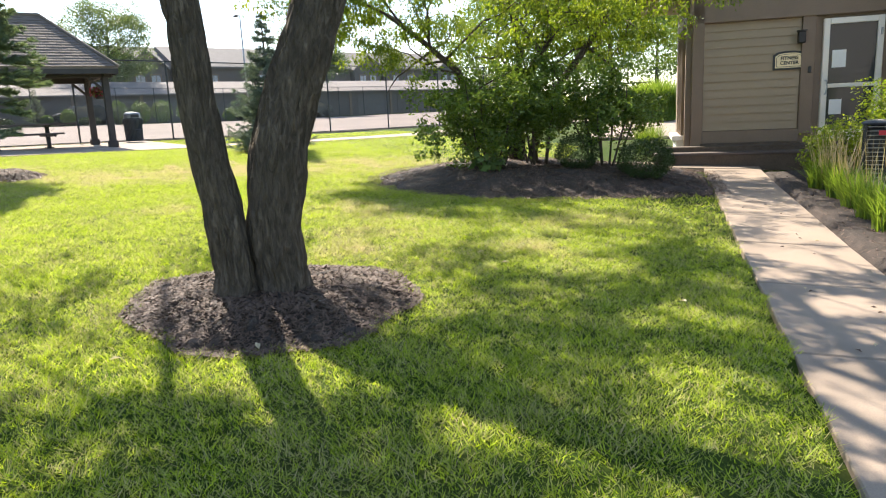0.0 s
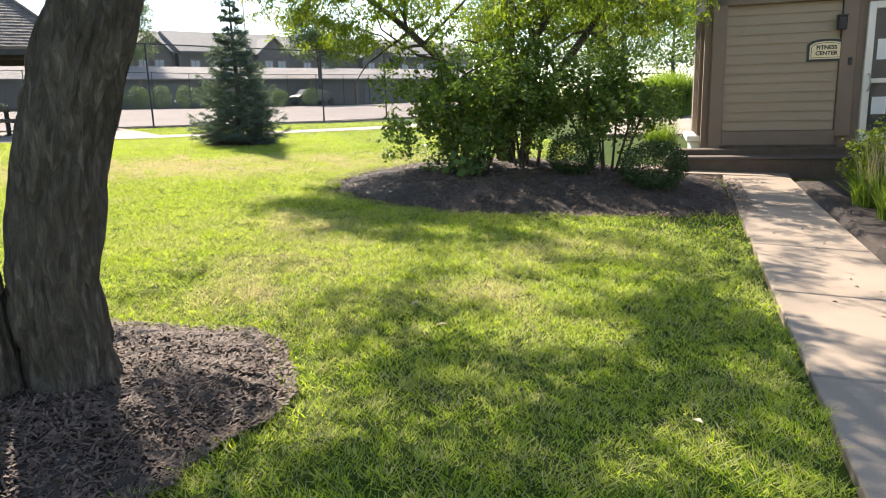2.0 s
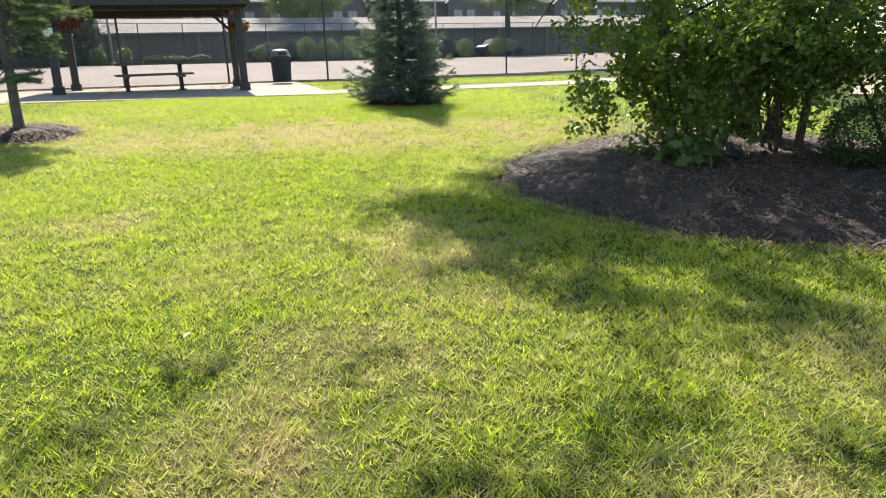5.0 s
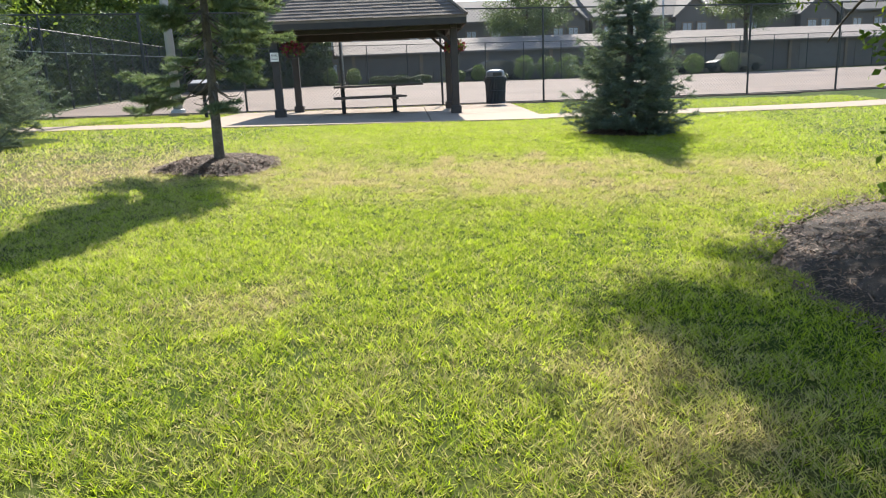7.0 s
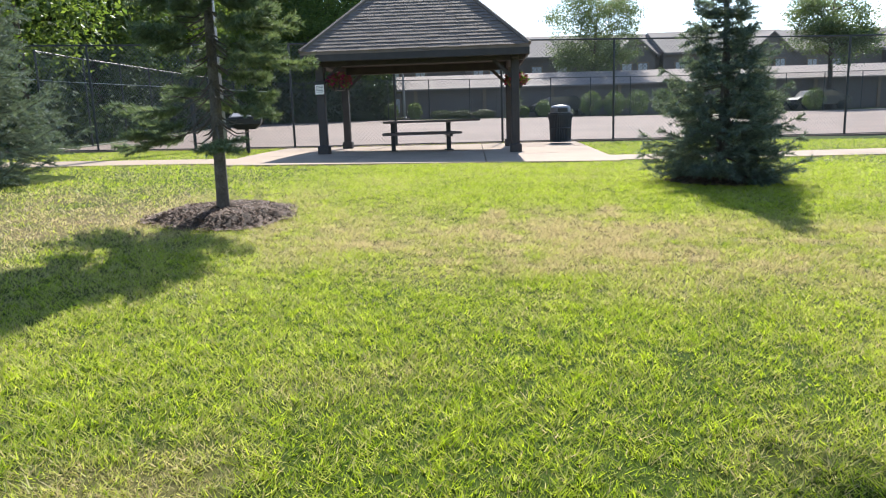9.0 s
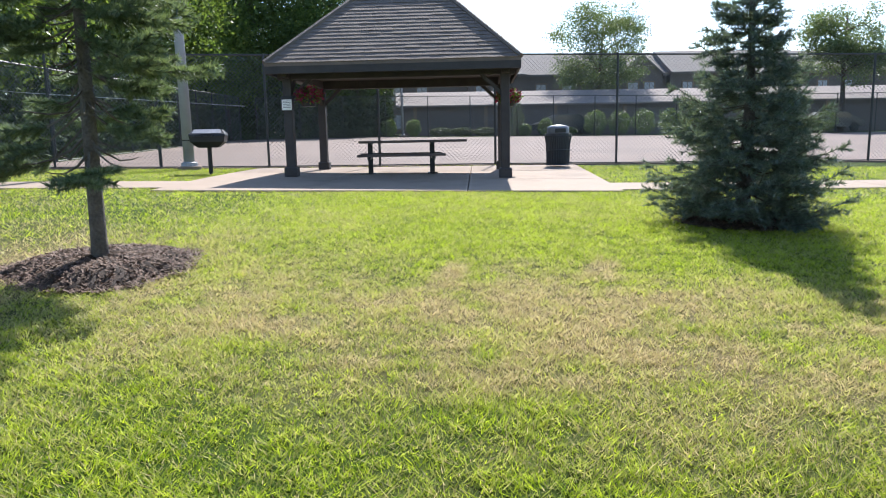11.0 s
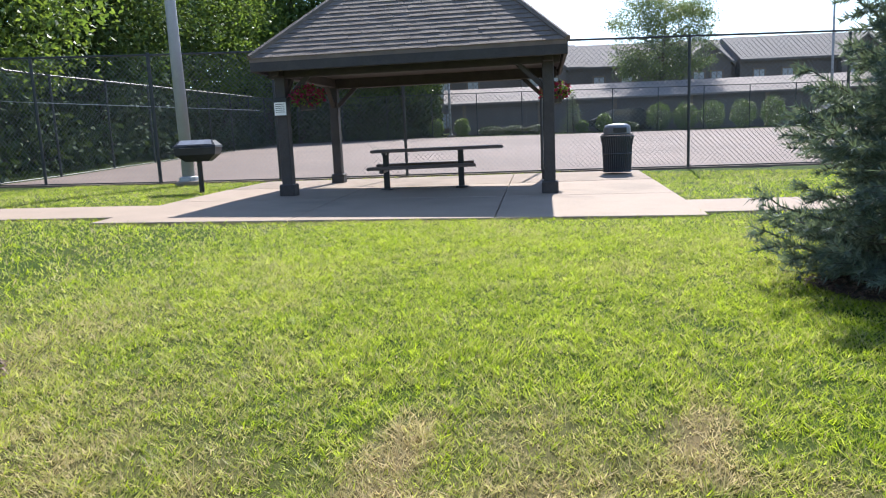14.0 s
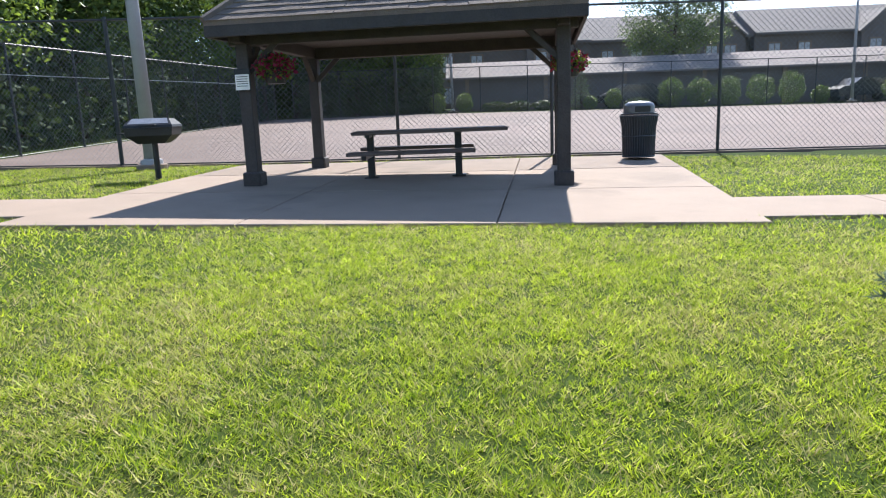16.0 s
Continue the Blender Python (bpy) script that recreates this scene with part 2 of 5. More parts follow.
def bark_mat(name, plate, crack):
    """Long uneven bark plates with dark fissures between them."""
    m = bpy.data.materials.new(name)
    m.use_nodes = True
    n, l = m.node_tree.nodes, m.node_tree.links
    b = n["Principled BSDF"]
    b.inputs["Roughness"].default_value = 0.95
    b.inputs["Specular IOR Level"].default_value = 0.2
    tc, mp = n.new("ShaderNodeTexCoord"), n.new("ShaderNodeMapping")
    mp.inputs["Scale"].default_value = (1, 1, 0.26)
    ridge, gr, tone = n.new("ShaderNodeTexNoise"), n.new("ShaderNodeTexNoise"), n.new("ShaderNodeTexNoise")
    ridge.inputs["Scale"].default_value, ridge.inputs["Detail"].default_value = 32, 6
    ridge.inputs["Roughness"].default_value, ridge.inputs["Distortion"].default_value = .6, .6
    gr.inputs["Scale"].default_value, gr.inputs["Detail"].default_value = 75, 6
    tone.inputs["Scale"].default_value, tone.inputs["Detail"].default_value = 5, 5
    l.new(tc.outputs["Object"], mp.inputs["Vector"])
    l.new(mp.outputs[0], ridge.inputs["Vector"])
    l.new(mp.outputs[0], gr.inputs["Vector"])
    l.new(tc.outputs["Object"], tone.inputs["Vector"])
    rm = n.new("ShaderNodeMapRange")
    l.new(ridge.outputs["Fac"], rm.inputs["Value"])
    rm.inputs["From Min"].default_value, rm.inputs["From Max"].default_value = 0.36, 0.62
    ht = n.new("ShaderNodeMath")
    ht.operation = "MULTIPLY_ADD"
    l.new(gr.outputs["Fac"], ht.inputs[0])
    ht.inputs[1].default_value = 0.7
    l.new(rm.outputs["Result"], ht.inputs[2])
    cm = n.new("ShaderNodeMix")
    cm.data_type = "RGBA"
    fac = n.new("ShaderNodeMath")
    fac.operation = "MULTIPLY"
    fac.use_clamp = True
    l.new(ht.outputs[0], fac.inputs[0])
    fac.inputs[1].default_value = 0.75
    l.new(fac.outputs[0], cm.inputs["Factor"])
    cm.inputs["A"].default_value = (*crack, 1)
    tm = n.new("ShaderNodeMix")
    tm.data_type = "RGBA"
    tm.inputs["A"].default_value = tuple(c * .75 for c in plate) + (1,)
    tm.inputs["B"].default_value = tuple(c * 1.35 for c in plate) + (1,)
    l.new(tone.outputs["Fac"], tm.inputs["Factor"])
    l.new(tm.outputs["Result"], cm.inputs["B"])
    l.new(cm.outputs["Result"], b.inputs["Base Color"])
    bp = n.new("ShaderNodeBump")
    bp.inputs["Strength"].default_value, bp.inputs["Distance"].default_value = 1.0, 0.025
    l.new(ht.outputs[0], bp.inputs["Height"])
    l.new(bp.outputs[0], b.inputs["Normal"])
    return m


M_LAWN, M_BLADE = lawn_mat("turf_gap_shade", False), lawn_mat("grass_blades", True)
M_CONC = mat("concrete", (0.265, 0.20, 0.148), .9, vary=.10, scale=1.6, fine=120, bump=.2, second=(0.205, 0.156, 0.115), amount=.25, island=.12)
M_COURT = mat("court_surface", (0.158, 0.116, 0.097), .9, vary=.08, scale=.5, fine=60, bump=.1, second=(0.135, 0.098, 0.082), amount=.5)
M_ROAD = mat("asphalt", (0.16, 0.155, 0.15), .9, vary=.1, scale=.6, fine=80)
M_MULCH = mat("mulch", (0.034, 0.023, 0.017), .95, vary=.4, scale=7, fine=120, bump=.6, second=(0.056, 0.038, 0.029), amount=.3)
M_CHIP = mat("bark_chips", (0.125, 0.080, 0.058), .7, vary=.45, scale=9, fine=80, island=.6, spec=.3)
M_BARK = bark_mat("furrowed_bark", (0.135, 0.106, 0.080), (0.045, 0.036, 0.028))
M_BARKD = mat("dark_bark", (0.075, 0.058, 0.045), .95, vary=.25, scale=9, fine=50, bump=.8)
M_BARKG = mat("grey_bark", (0.095, 0.085, 0.077), .95, vary=.3, scale=9, fine=50, bump=.9)
M_WOOD = mat("dark_stained_timber", (0.040, 0.035, 0.034), .7, vary=.2, scale=5, fine=45, bump=.3)
M_STEP = mat("weathered_step_timber", (0.10, 0.07, 0.05), .85, vary=.2, scale=5, fine=40, bump=.3)
M_SHINGLE = mat("asphalt_shingle", (0.155, 0.122, 0.10), .92, vary=.2, scale=4, fine=90, bump=.6, island=.12)
M_SLAT = mat("recycled_plank", (0.085, 0.062, 0.055), .55, vary=.15, scale=6, fine=70, bump=.2)
M_STEEL = mat("black_steel", (0.025, 0.027, 0.03), .5, .4, vary=.15, scale=10, bump=.05)
M_GALV = mat("galvanised_steel", (0.42, 0.42, 0.41), .5, .6, vary=.12, scale=5, bump=.05)
M_CHAIN = mat("black_fence_paint", (0.030, 0.033, 0.035), .5, 0, vary=.05, bump=0)
M_WIRE = mat("weathered_fence_wire", (0.13, 0.135, 0.14), .4, .3, vary=.05, bump=0)
M_BIN = mat("bin_steel", (0.042, 0.051, 0.066), .45, .2, vary=.12, scale=6, bump=.05)
M_LIDM = mat("bin_lid", (0.20, 0.20, 0.21), .4, .5, vary=.1, bump=.05)
M_POLE = mat("painted_pole", (0.36, 0.36, 0.37), .6, .2, vary=.08, scale=3, bump=.05)
M_SIDING = mat("tan_siding", (0.335, 0.255, 0.170), .75, vary=.05, scale=2, fine=60, bump=.08, island=.05)
M_TRIM = mat("brown_trim", (0.215, 0.152, 0.106), .7, vary=.07, scale=3, bump=.05)
M_LSIDE = mat("grey_brick_wall", (0.46, 0.43, 0.40), .8, vary=.06, scale=3, fine=60, bump=.1, island=.1)
M_WHITE = mat("white_paint", (0.80, 0.74, 0.65), .45, vary=.03, scale=4, bump=.03)
M_PAPER = mat("paper", (0.80, 0.79, 0.76), .8, vary=.03, bump=0)
M_CREAM = mat("cream_sign", (0.82, 0.66, 0.40), .6, vary=.04, bump=.02)
M_BLACK = mat("black_paint", (0.02, 0.02, 0.02), .5, vary=.1, bump=.02)
M_RED = mat("red_plate", (0.6, 0.03, 0.05), .5, vary=.05, bump=0)
M_TOWN = mat("brown_cladding", (0.135, 0.115, 0.105), .85, vary=.08, scale=1, fine=20, bump=.1)
M_TROOF = mat("far_roof_shingle", (0.155, 0.138, 0.128), .9, vary=.08, scale=1.5, fine=12, bump=.1)
M_GROOF = mat("garage_roof_shingle", (0.225, 0.19, 0.172), .9, vary=.06, scale=1.5, fine=12, bump=.1)
M_BLIND = mat("window_blind", (0.40, 0.41, 0.42), .6, vary=.05, scale=3, bump=0)
# grill lid steel, lightened to carry the reflection of the sky
M_LID = mat("sky_glint_steel", (0.42, 0.40, 0.38), .38, .7, vary=.15, scale=8, bump=.05)
M_CAR = mat("dark_car_paint", (0.05, 0.055, 0.065), .25, .3, vary=.05, bump=0)
M_TYRE = mat("tyre_rubber", (0.02, 0.02, 0.02), .8, vary=.1, bump=.02)
M_PETAL = mat("red_petals", (0.26, 0.012, 0.05), .7, vary=.3, scale=20, bump=0, island=.4)
M_GLASS = bpy.data.materials.new("window_glass")
M_GLASS.use_nodes = True
gb = M_GLASS.node_tree.nodes["Principled BSDF"]
gb.inputs["Base Color"].default_value = (0.035, 0.04, 0.045, 1)
gb.inputs["Roughness"].default_value = 0.06
M_LOCUST = leaf_mat("locust_leaf", (0.085, 0.14, 0.016), (0.165, 0.215, 0.028), .52)
M_VIB = leaf_mat("shrub_leaf", (0.060, 0.112, 0.026), (0.135, 0.195, 0.048), .48, .32)
M_BOX = leaf_mat("boxwood_leaf", (0.022, 0.045, 0.010), (0.046, 0.078, 0.018), .12)
M_MAPLE = leaf_mat("tree_leaf", (0.065, 0.118, 0.033), (0.125, 0.185, 0.055), .45)
M_DEEP = leaf_mat("wood_leaf", (0.045, 0.085, 0.028), (0.095, 0.15, 0.05), .26, .75)
# wood leaf again, darker: the tall trees' shade is put into its colour
M_UNDER = leaf_mat("wood_leaf_shade_tint", (0.028, 0.052, 0.020), (0.060, 0.095, 0.036), .14, .85)
# tree leaf made paler and greyer, with haze put into its colour
M_FAR = leaf_mat("haze_pale_leaf", (0.070, 0.110, 0.056), (0.130, 0.175, 0.096), .36)
M_SPRUCE = leaf_mat("blue_spruce_needle", (0.068, 0.105, 0.103), (0.155, 0.205, 0.205), .25, .6)
M_PINE = leaf_mat("spruce_needle", (0.072, 0.115, 0.084), (0.155, 0.21, 0.158), .32, .6)
M_ORN = leaf_mat("ornamental_grass", (0.085, 0.155, 0.025), (0.165, 0.235, 0.05), .42)
M_SEED = leaf_mat("dry_stalk", (0.34, 0.28, 0.18), (0.46, 0.39, 0.27), .2)
M_BUSH = leaf_mat("bush_leaf", (0.060, 0.11, 0.032), (0.11, 0.165, 0.055), .28)


# ---- plan of the grounds ----
WALK_D, WALK_N, WALK_P = (0.666, 0.746), (0.746, -0.666), (2.07, 1.36)


def along_walk(s, w):
    return WALK_P[0] + s * WALK_D[0] + w * WALK_N[0], WALK_P[1] + s * WALK_D[1] + w * WALK_N[1]


BED = [(3.40, 9.9), (3.62, 8.9), (4.2, 8.02), (5.3, 7.45), (6.2, 7.15), (7.1, 6.97), (8.05, 8.05), (8.95, 9.1), (8.4, 10.4), (7.6, 12.0), (6.4, 12.7), (5.4, 12.25), (4.3, 11.5), (3.7, 10.8)]
BED_R = [along_walk(s, w) for s, w in ((-4, .93), (10.6, .93), (10.9, 1.6), (10.9, 3.3), (-4, 3.3))]
PAD = [court(*p) for p in ((-3.3, -7.4), (3.95, -7.75), (5.0, -.45), (-3.0, -.45))]
RINGS = [(.80, 4.57, .90, .94), (-1.95, 13.45, .73, .70), (3.2, 16.85, .62, .58), (-7.2, 15.4, 1.3, 1.2)]


def inside(poly, x, y):
    x, y = np.asarray(x, float), np.asarray(y, float)
    res = np.zeros(x.shape, bool)
    n = len(poly)
    for i in range(n):
        (x0, y0), (x1, y1) = poly[i], poly[(i + 1) % n]
        cross = ((y0 > y) != (y1 > y)) & (x < (x1 - x0) * (y - y0) / (y1 - y0 + 1e-12) + x0)
        res ^= cross
    return res


LATTICE = np.random.RandomState(4).uniform(-1, 1, (4, 256, 256))


def wobble(x, y, f, k=0):
    """Smooth noise of about -1 to 1, f cells to the metre, in two octaves."""
    out = 0
    for a, g in ((.7, 1.0), (.45, 2.3)):
        p, q = np.asarray(x, float) * f * g + 40.3 * k, np.asarray(y, float) * f * g + 17.7
        i, j = np.floor(p).astype(int), np.floor(q).astype(int)
        u, v = p - i, q - j
        u, v = u * u * (3 - 2 * u), v * v * (3 - 2 * v)
        L = LATTICE[k]
        i0, i1, j0, j1 = i % 256, (i + 1) % 256, j % 256, (j + 1) % 256
        out = out + a * ((L[i0, j0] * (1 - u) + L[i1, j0] * u) * (1 - v) + (L[i0, j1] * (1 - u) + L[i1, j1] * u) * v)
    return out * 1.5


def dryness(x, y):
    d = np.zeros(np.shape(x))
    for cx, cy, rx, ry, a in ((2.0, 12.95, 3.9, 1.35, .98), (.74, 13.8, .16, .50, 1.7), (.85, 13.0, .26, .5, 1.4), (1.38, 13.2, .17, .45, 1.6), (1.84, 13.7, .19, .85, 1.7), (1.95, 12.8, .30, .6, 1.7), (2.35, 13.5, .28, .30, 1.6), (.3, 12.5, .7, .4, 1.1), (2.9, 13.0, .5, .4, 1.2), (1.2, 12.0, 1.2, .3, 1.0), (-3.6, 13.4, 2.4, 2.0, .8), (2.5, 7.9, .6, .8, .6), (2.2, 6.6, .5, .5, .45), (.35, 8.9, .6, .4, .5), (4.6, 13.6, 1.6, .8, .5), (1.6, 5.9, .5, .4, .6), (3.2, 5.2, .5, .4, .35), (0.9, 10.0, .6, .35, .35), (-1.2, 11.2, 1.2, .5, .3), (4.4, 6.2, .6, .4, .4)):
        r = np.sqrt(((x - cx) / rx) ** 2 + ((y - cy) / ry) ** 2)
        d = np.maximum(d, a * np.clip(1.35 - r, 0, 1))
    streak = wobble(x * 2.2 + .5 * y, y * .8, 1.0, 1)
    return np.clip(d * (.78 + .30 * streak + .34 * wobble(x, y, 5.5, 3)) + .03 + .10 * wobble(x, y, .7) + .13 * wobble(x, y, 2.6, 2), 0, .95)


def paved(x, y):
    """Where no grass grows."""
    x, y = np.asarray(x, float), np.asarray(y, float)
    s = (x - WALK_P[0]) * WALK_D[0] + (y - WALK_P[1]) * WALK_D[1]
    w = (x - WALK_P[0]) * WALK_N[0] + (y - WALK_P[1]) * WALK_N[1]
    w = w + .025 * np.sin(s * 7) + .02 * np.sin(s * 17)
    u, v = in_court(x, y)
    v2 = v + .02 * np.sin(u * 5) + .015 * np.sin(u * 13)
    out = (w > -.01) & (w < 3.3) & (s < 12)
    out |= (s > 10.0) & (w > -2.6)
    out |= inside(BED, x + .04 * np.sin(y * 9), y + .04 * np.sin(x * 11))
    out |= inside(PAD, x + .02 * np.sin(y * 9), y + .02 * np.sin(x * 7))
    out |= (v2 > -6.82) & (v2 < -5.42) & (u < -3.1)
    out |= (v2 > -7.42) & (v2 < -6.12) & (u > 4.0)
    out |= v > .12
    for cx, cy, rx, ry in RINGS:
        a = np.arctan2(y - cy, x - cx)
        q = 1 + .07 * np.sin(3 * a + cx) + .05 * np.sin(7 * a + cy) + .03 * np.sin(15 * a)
        out |= ((x - cx) / rx) ** 2 + ((y - cy) / ry) ** 2 < q * q * .95
    return out


# ---- ground ----
def spread(lo, hi, step, far):
    c = list(np.arange(lo, hi + step / 2, step))
    d = step
    while c[-1] < far:
        d *= 1.35
        c.append(c[-1] + d)
    d = step
    while c[0] > -far:
        d *= 1.35
        c.insert(0, c[0] - d)
    return np.array(c)


gx, gy = spread(-12, 12, .2, 1500), spread(-3, 27, .2, 1500)
XX, YY = np.meshgrid(gx, gy)
ZZ = terrain(XX, YY) - .004
ZZ -= np.where(paved(XX, YY), .05, 0)
nx, ny = len(gx), len(gy)
idx = np.arange(nx * ny).reshape(ny, nx)
faces = np.stack([idx[:-1, :-1], idx[:-1, 1:], idx[1:, 1:], idx[1:, :-1]], -1).reshape(-1, 4)
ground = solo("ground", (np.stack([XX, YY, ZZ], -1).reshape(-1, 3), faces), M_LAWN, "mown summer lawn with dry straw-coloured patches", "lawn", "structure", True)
at = ground.data.attributes.new("dry", "FLOAT", "POINT")
at.data.foreach_set("value", dryness(XX, YY).ravel().astype(np.float32))

# court, road and distant drive
mb = MB()
for i in range(14):
    for j in range(9):
        q = [court(-9.5 + 4 * i, .1 + 3.0 * j), court(-5.5 + 4 * i, .1 + 3.0 * j), court(-5.5 + 4 * i, 3.1 + 3.0 * j), court(-9.5 + 4 * i, 3.1 + 3.0 * j)]
        mb.add([(x, y, G(x, y) + .03) for x, y in q], [(0, 1, 2, 3)])
solo("court_surface", mb, M_COURT, "worn pinkish-grey tennis court surface behind the fence", "court", "structure")
mb = MB()
road = [(11.5, 16.0), (15.0, 14.0), (30, 30), (60, 42), (60, 52), (26, 33)]
mb.prism(road, -.3, .04, lambda x, y: G(x, y))
solo("road", mb, M_CONC, "pale concrete drive beside the building", "road", "structure")


# ---- mulch beds ----
def mulch(name, poly, height, label, chips, parent_mat=M_MULCH, seed=1, soft=.45):
    """A mound of bark mulch over a polygon, with loose chips on it."""
    rs = np.random.RandomState(seed)
    p = np.array(poly)
    c = p.mean(0)
    n = len(p)
    dense = []
    for i in range(n):
        for k in range(5):
            q = p[i] + (p[(i + 1) % n] - p[i]) * k / 5
            dense.append(q + rs.normal(0, .018, 2))
    dense = np.array(dense)
    rings = [1.0, .93, .84, .7, .5, .28, .1]
    vs, fs = [], []
    for j, r in enumerate(rings):
        for q in dense:
            w = c + (q - c) * r
            t = min(1, (1 - r) / soft)
            h = height * t * t * (3 - 2 * t) + (.012 if j else -.04) + (rs.normal(0, .010) if j else 0)
            vs.append((w[0], w[1], G(*w) + h))
    m = len(dense)
    for j in range(len(rings) - 1):
        for k in range(m):
            fs.append((j * m + k, j * m + (k + 1) % m, (j + 1) * m + (k + 1) % m, (j + 1) * m + k))
    fs.append(tuple((len(rings) - 1) * m + k for k in range(m)))
    mb = MB().add(vs, fs)
    bed = solo(name, mb, parent_mat, label, "mulch bed", "structure", True)
    # chips
    lo, hi = p.min(0) - .1, p.max(0) + .1
    pts = rs.uniform(lo, hi, (chips * 2, 2))
    pts = pts[inside([tuple(c + (q - c) * (1.07 if soft > .2 else 1.0)) for q in p], pts[:, 0], pts[:, 1])][:chips]
    nn = len(pts)
    # height by radial place
    ang = np.arctan2(dense[:, 1] - c[1], dense[:, 0] - c[0])
    rad = np.hypot(dense[:, 0] - c[0], dense[:, 1] - c[1])
    o = np.argsort(ang)
    a = np.arctan2(pts[:, 1] - c[1], pts[:, 0] - c[0])
    edge = np.interp(a, ang[o], rad[o], period=2 * math.pi)
    t = np.clip((1 - np.hypot(pts[:, 0] - c[0], pts[:, 1] - c[1]) / edge) / soft, 0, 1)
    z = terrain(pts[:, 0], pts[:, 1]) + height * t * t * (3 - 2 * t) + .020
    L, Wd = .006 + .026 * rs.uniform(0, 1, nn) ** 2.2, rs.uniform(.0016, .0058, nn)
    th, tilt = rs.uniform(0, 6.28, nn), rs.uniform(-.65, .65, nn)
    dx, dy, dz = np.cos(th) * L, np.sin(th) * L, np.sin(tilt) * L
    ex, ey = -np.sin(th) * Wd, np.cos(th) * Wd
    base = np.stack([pts[:, 0], pts[:, 1], z], 1)
    A = np.stack([dx, dy, dz], 1)
    B = np.stack([ex, ey, rs.uniform(-.4, .4, nn) * Wd], 1)
    V = np.stack([base - A - B, base + A - B, base + A + B, base - A + B], 1).reshape(-1, 3)
    ch = new("bark_chips", mesh_of("bark_chips", (V, np.arange(nn * 4).reshape(-1, 4)), M_CHIP))
    ch.parent = bed
    tagged(ch, "loose brown bark chips", kind="stuff")
    return bed


def ring_poly(cx, cy, rx, ry, n=22):
    out = []
    for k in range(n):
        a = 2 * math.pi * k / n
        q = 1 + .07 * math.sin(3 * a + cx) + .05 * math.sin(7 * a + cy)
        out.append((cx + rx * q * math.cos(a), cy + ry * q * math.sin(a)))
    return out


mulch("shrub_bed", BED, .16, "raised bed of dark brown bark mulch under the shrubs", 34000, seed=3)
mulch("tree_ring", ring_poly(*RINGS[0]), .10, "dark mulch ring round the twin-trunk tree", 26000, seed=4)
mulch("pine_ring", ring_poly(*RINGS[1]), .09, "low mulch mound round the young spruce", 9000, seed=5)
mulch("spruce_ring", ring_poly(*RINGS[2]), .08, "dark mulch ring in the blue spruce's shade", 5000, seed=6)
mulch("planting_strip", BED_R, .03, "mulched planting strip between the path and the wall", 15000, seed=7, soft=.1)


# ---- paths and pad ----
def slab(parent, quad, thick=.12, lift=.0, gap=.006):
    q = np.array(quad)
    c = q.mean(0)
    q = c + (q - c) * (1 - gap / np.maximum(np.linalg.norm(q - c, axis=1, keepdims=True), .1) * 1.4)
    inner = c + (q - c) * (1 - .012 / np.linalg.norm(q - c, axis=1, keepdims=True))
    mb = MB()
    vs = [(x, y, G(x, y) - thick) for x, y in q] + [(x, y, G(x, y) + lift - .008) for x, y in q] + [(x, y, G(x, y) + lift) for x, y in inner]
    mb.add(vs, [(i, (i + 1) % 4, 4 + (i + 1) % 4, 4 + i) for i in range(4)] + [(4 + i, 4 + (i + 1) % 4, 8 + (i + 1) % 4, 8 + i) for i in range(4)] + [(8, 9, 10, 11)])
    return part("slab", mb, M_CONC, parent)


pave = thing("pavement_entrance", Matrix(), "narrow weathered concrete path to the entrance", "path", kind="structure")
s0 = -4.6
while s0 < 10.2:
    s1 = min(s0 + 1.5, 10.75)
    if s1 > 10.2:
        s1 = 10.75
    slab(pave, [along_walk(s0, 0), along_walk(s0, .92), along_walk(s1, .92), along_walk(s1, 0)], lift=.012)
    s0 = s1
slab(pave, [along_walk(10.75, -1.35), along_walk(10.75, .95), along_walk(11.75, .95), along_walk(11.75, -1.35)], lift=.014)
padob = thing("pavement_shelter", Matrix(), "pale concrete pad under the picnic shelter", "pavement", kind="structure")


def mixq(a, b, t):
    return (a[0] + (b[0] - a[0]) * t, a[1] + (b[1] - a[1]) * t)


for i in range(3):
    for j in range(3):
        def at2(a, b):
            return mixq(mixq(PAD[0], PAD[1], a), mixq(PAD[3], PAD[2], a), b)
        slab(padob, [at2(i / 3, j / 3), at2((i + 1) / 3, j / 3), at2((i + 1) / 3, (j + 1) / 3), at2(i / 3, (j + 1) / 3)], lift=.025)
wl = thing("pavement_walkway", Matrix(), "narrow concrete walkway crossing the lawn", "path", kind="structure")
for k in range(12):
    a, b = -3.2 - 1.5 * k, -4.7 - 1.5 * k
    slab(wl, [court(b, -6.8), court(a, -6.8), court(a, -5.45), court(b, -5.45)], lift=.015)
for k in range(14):
    a, b = 4.05 + 1.5 * k, 5.55 + 1.5 * k
    slab(wl, [court(a - (.3 if k == 0 else 0), -7.4), court(b, -7.4), court(b, -6.15), court(a - (.1 if k == 0 else 0), -6.15)], lift=.015)


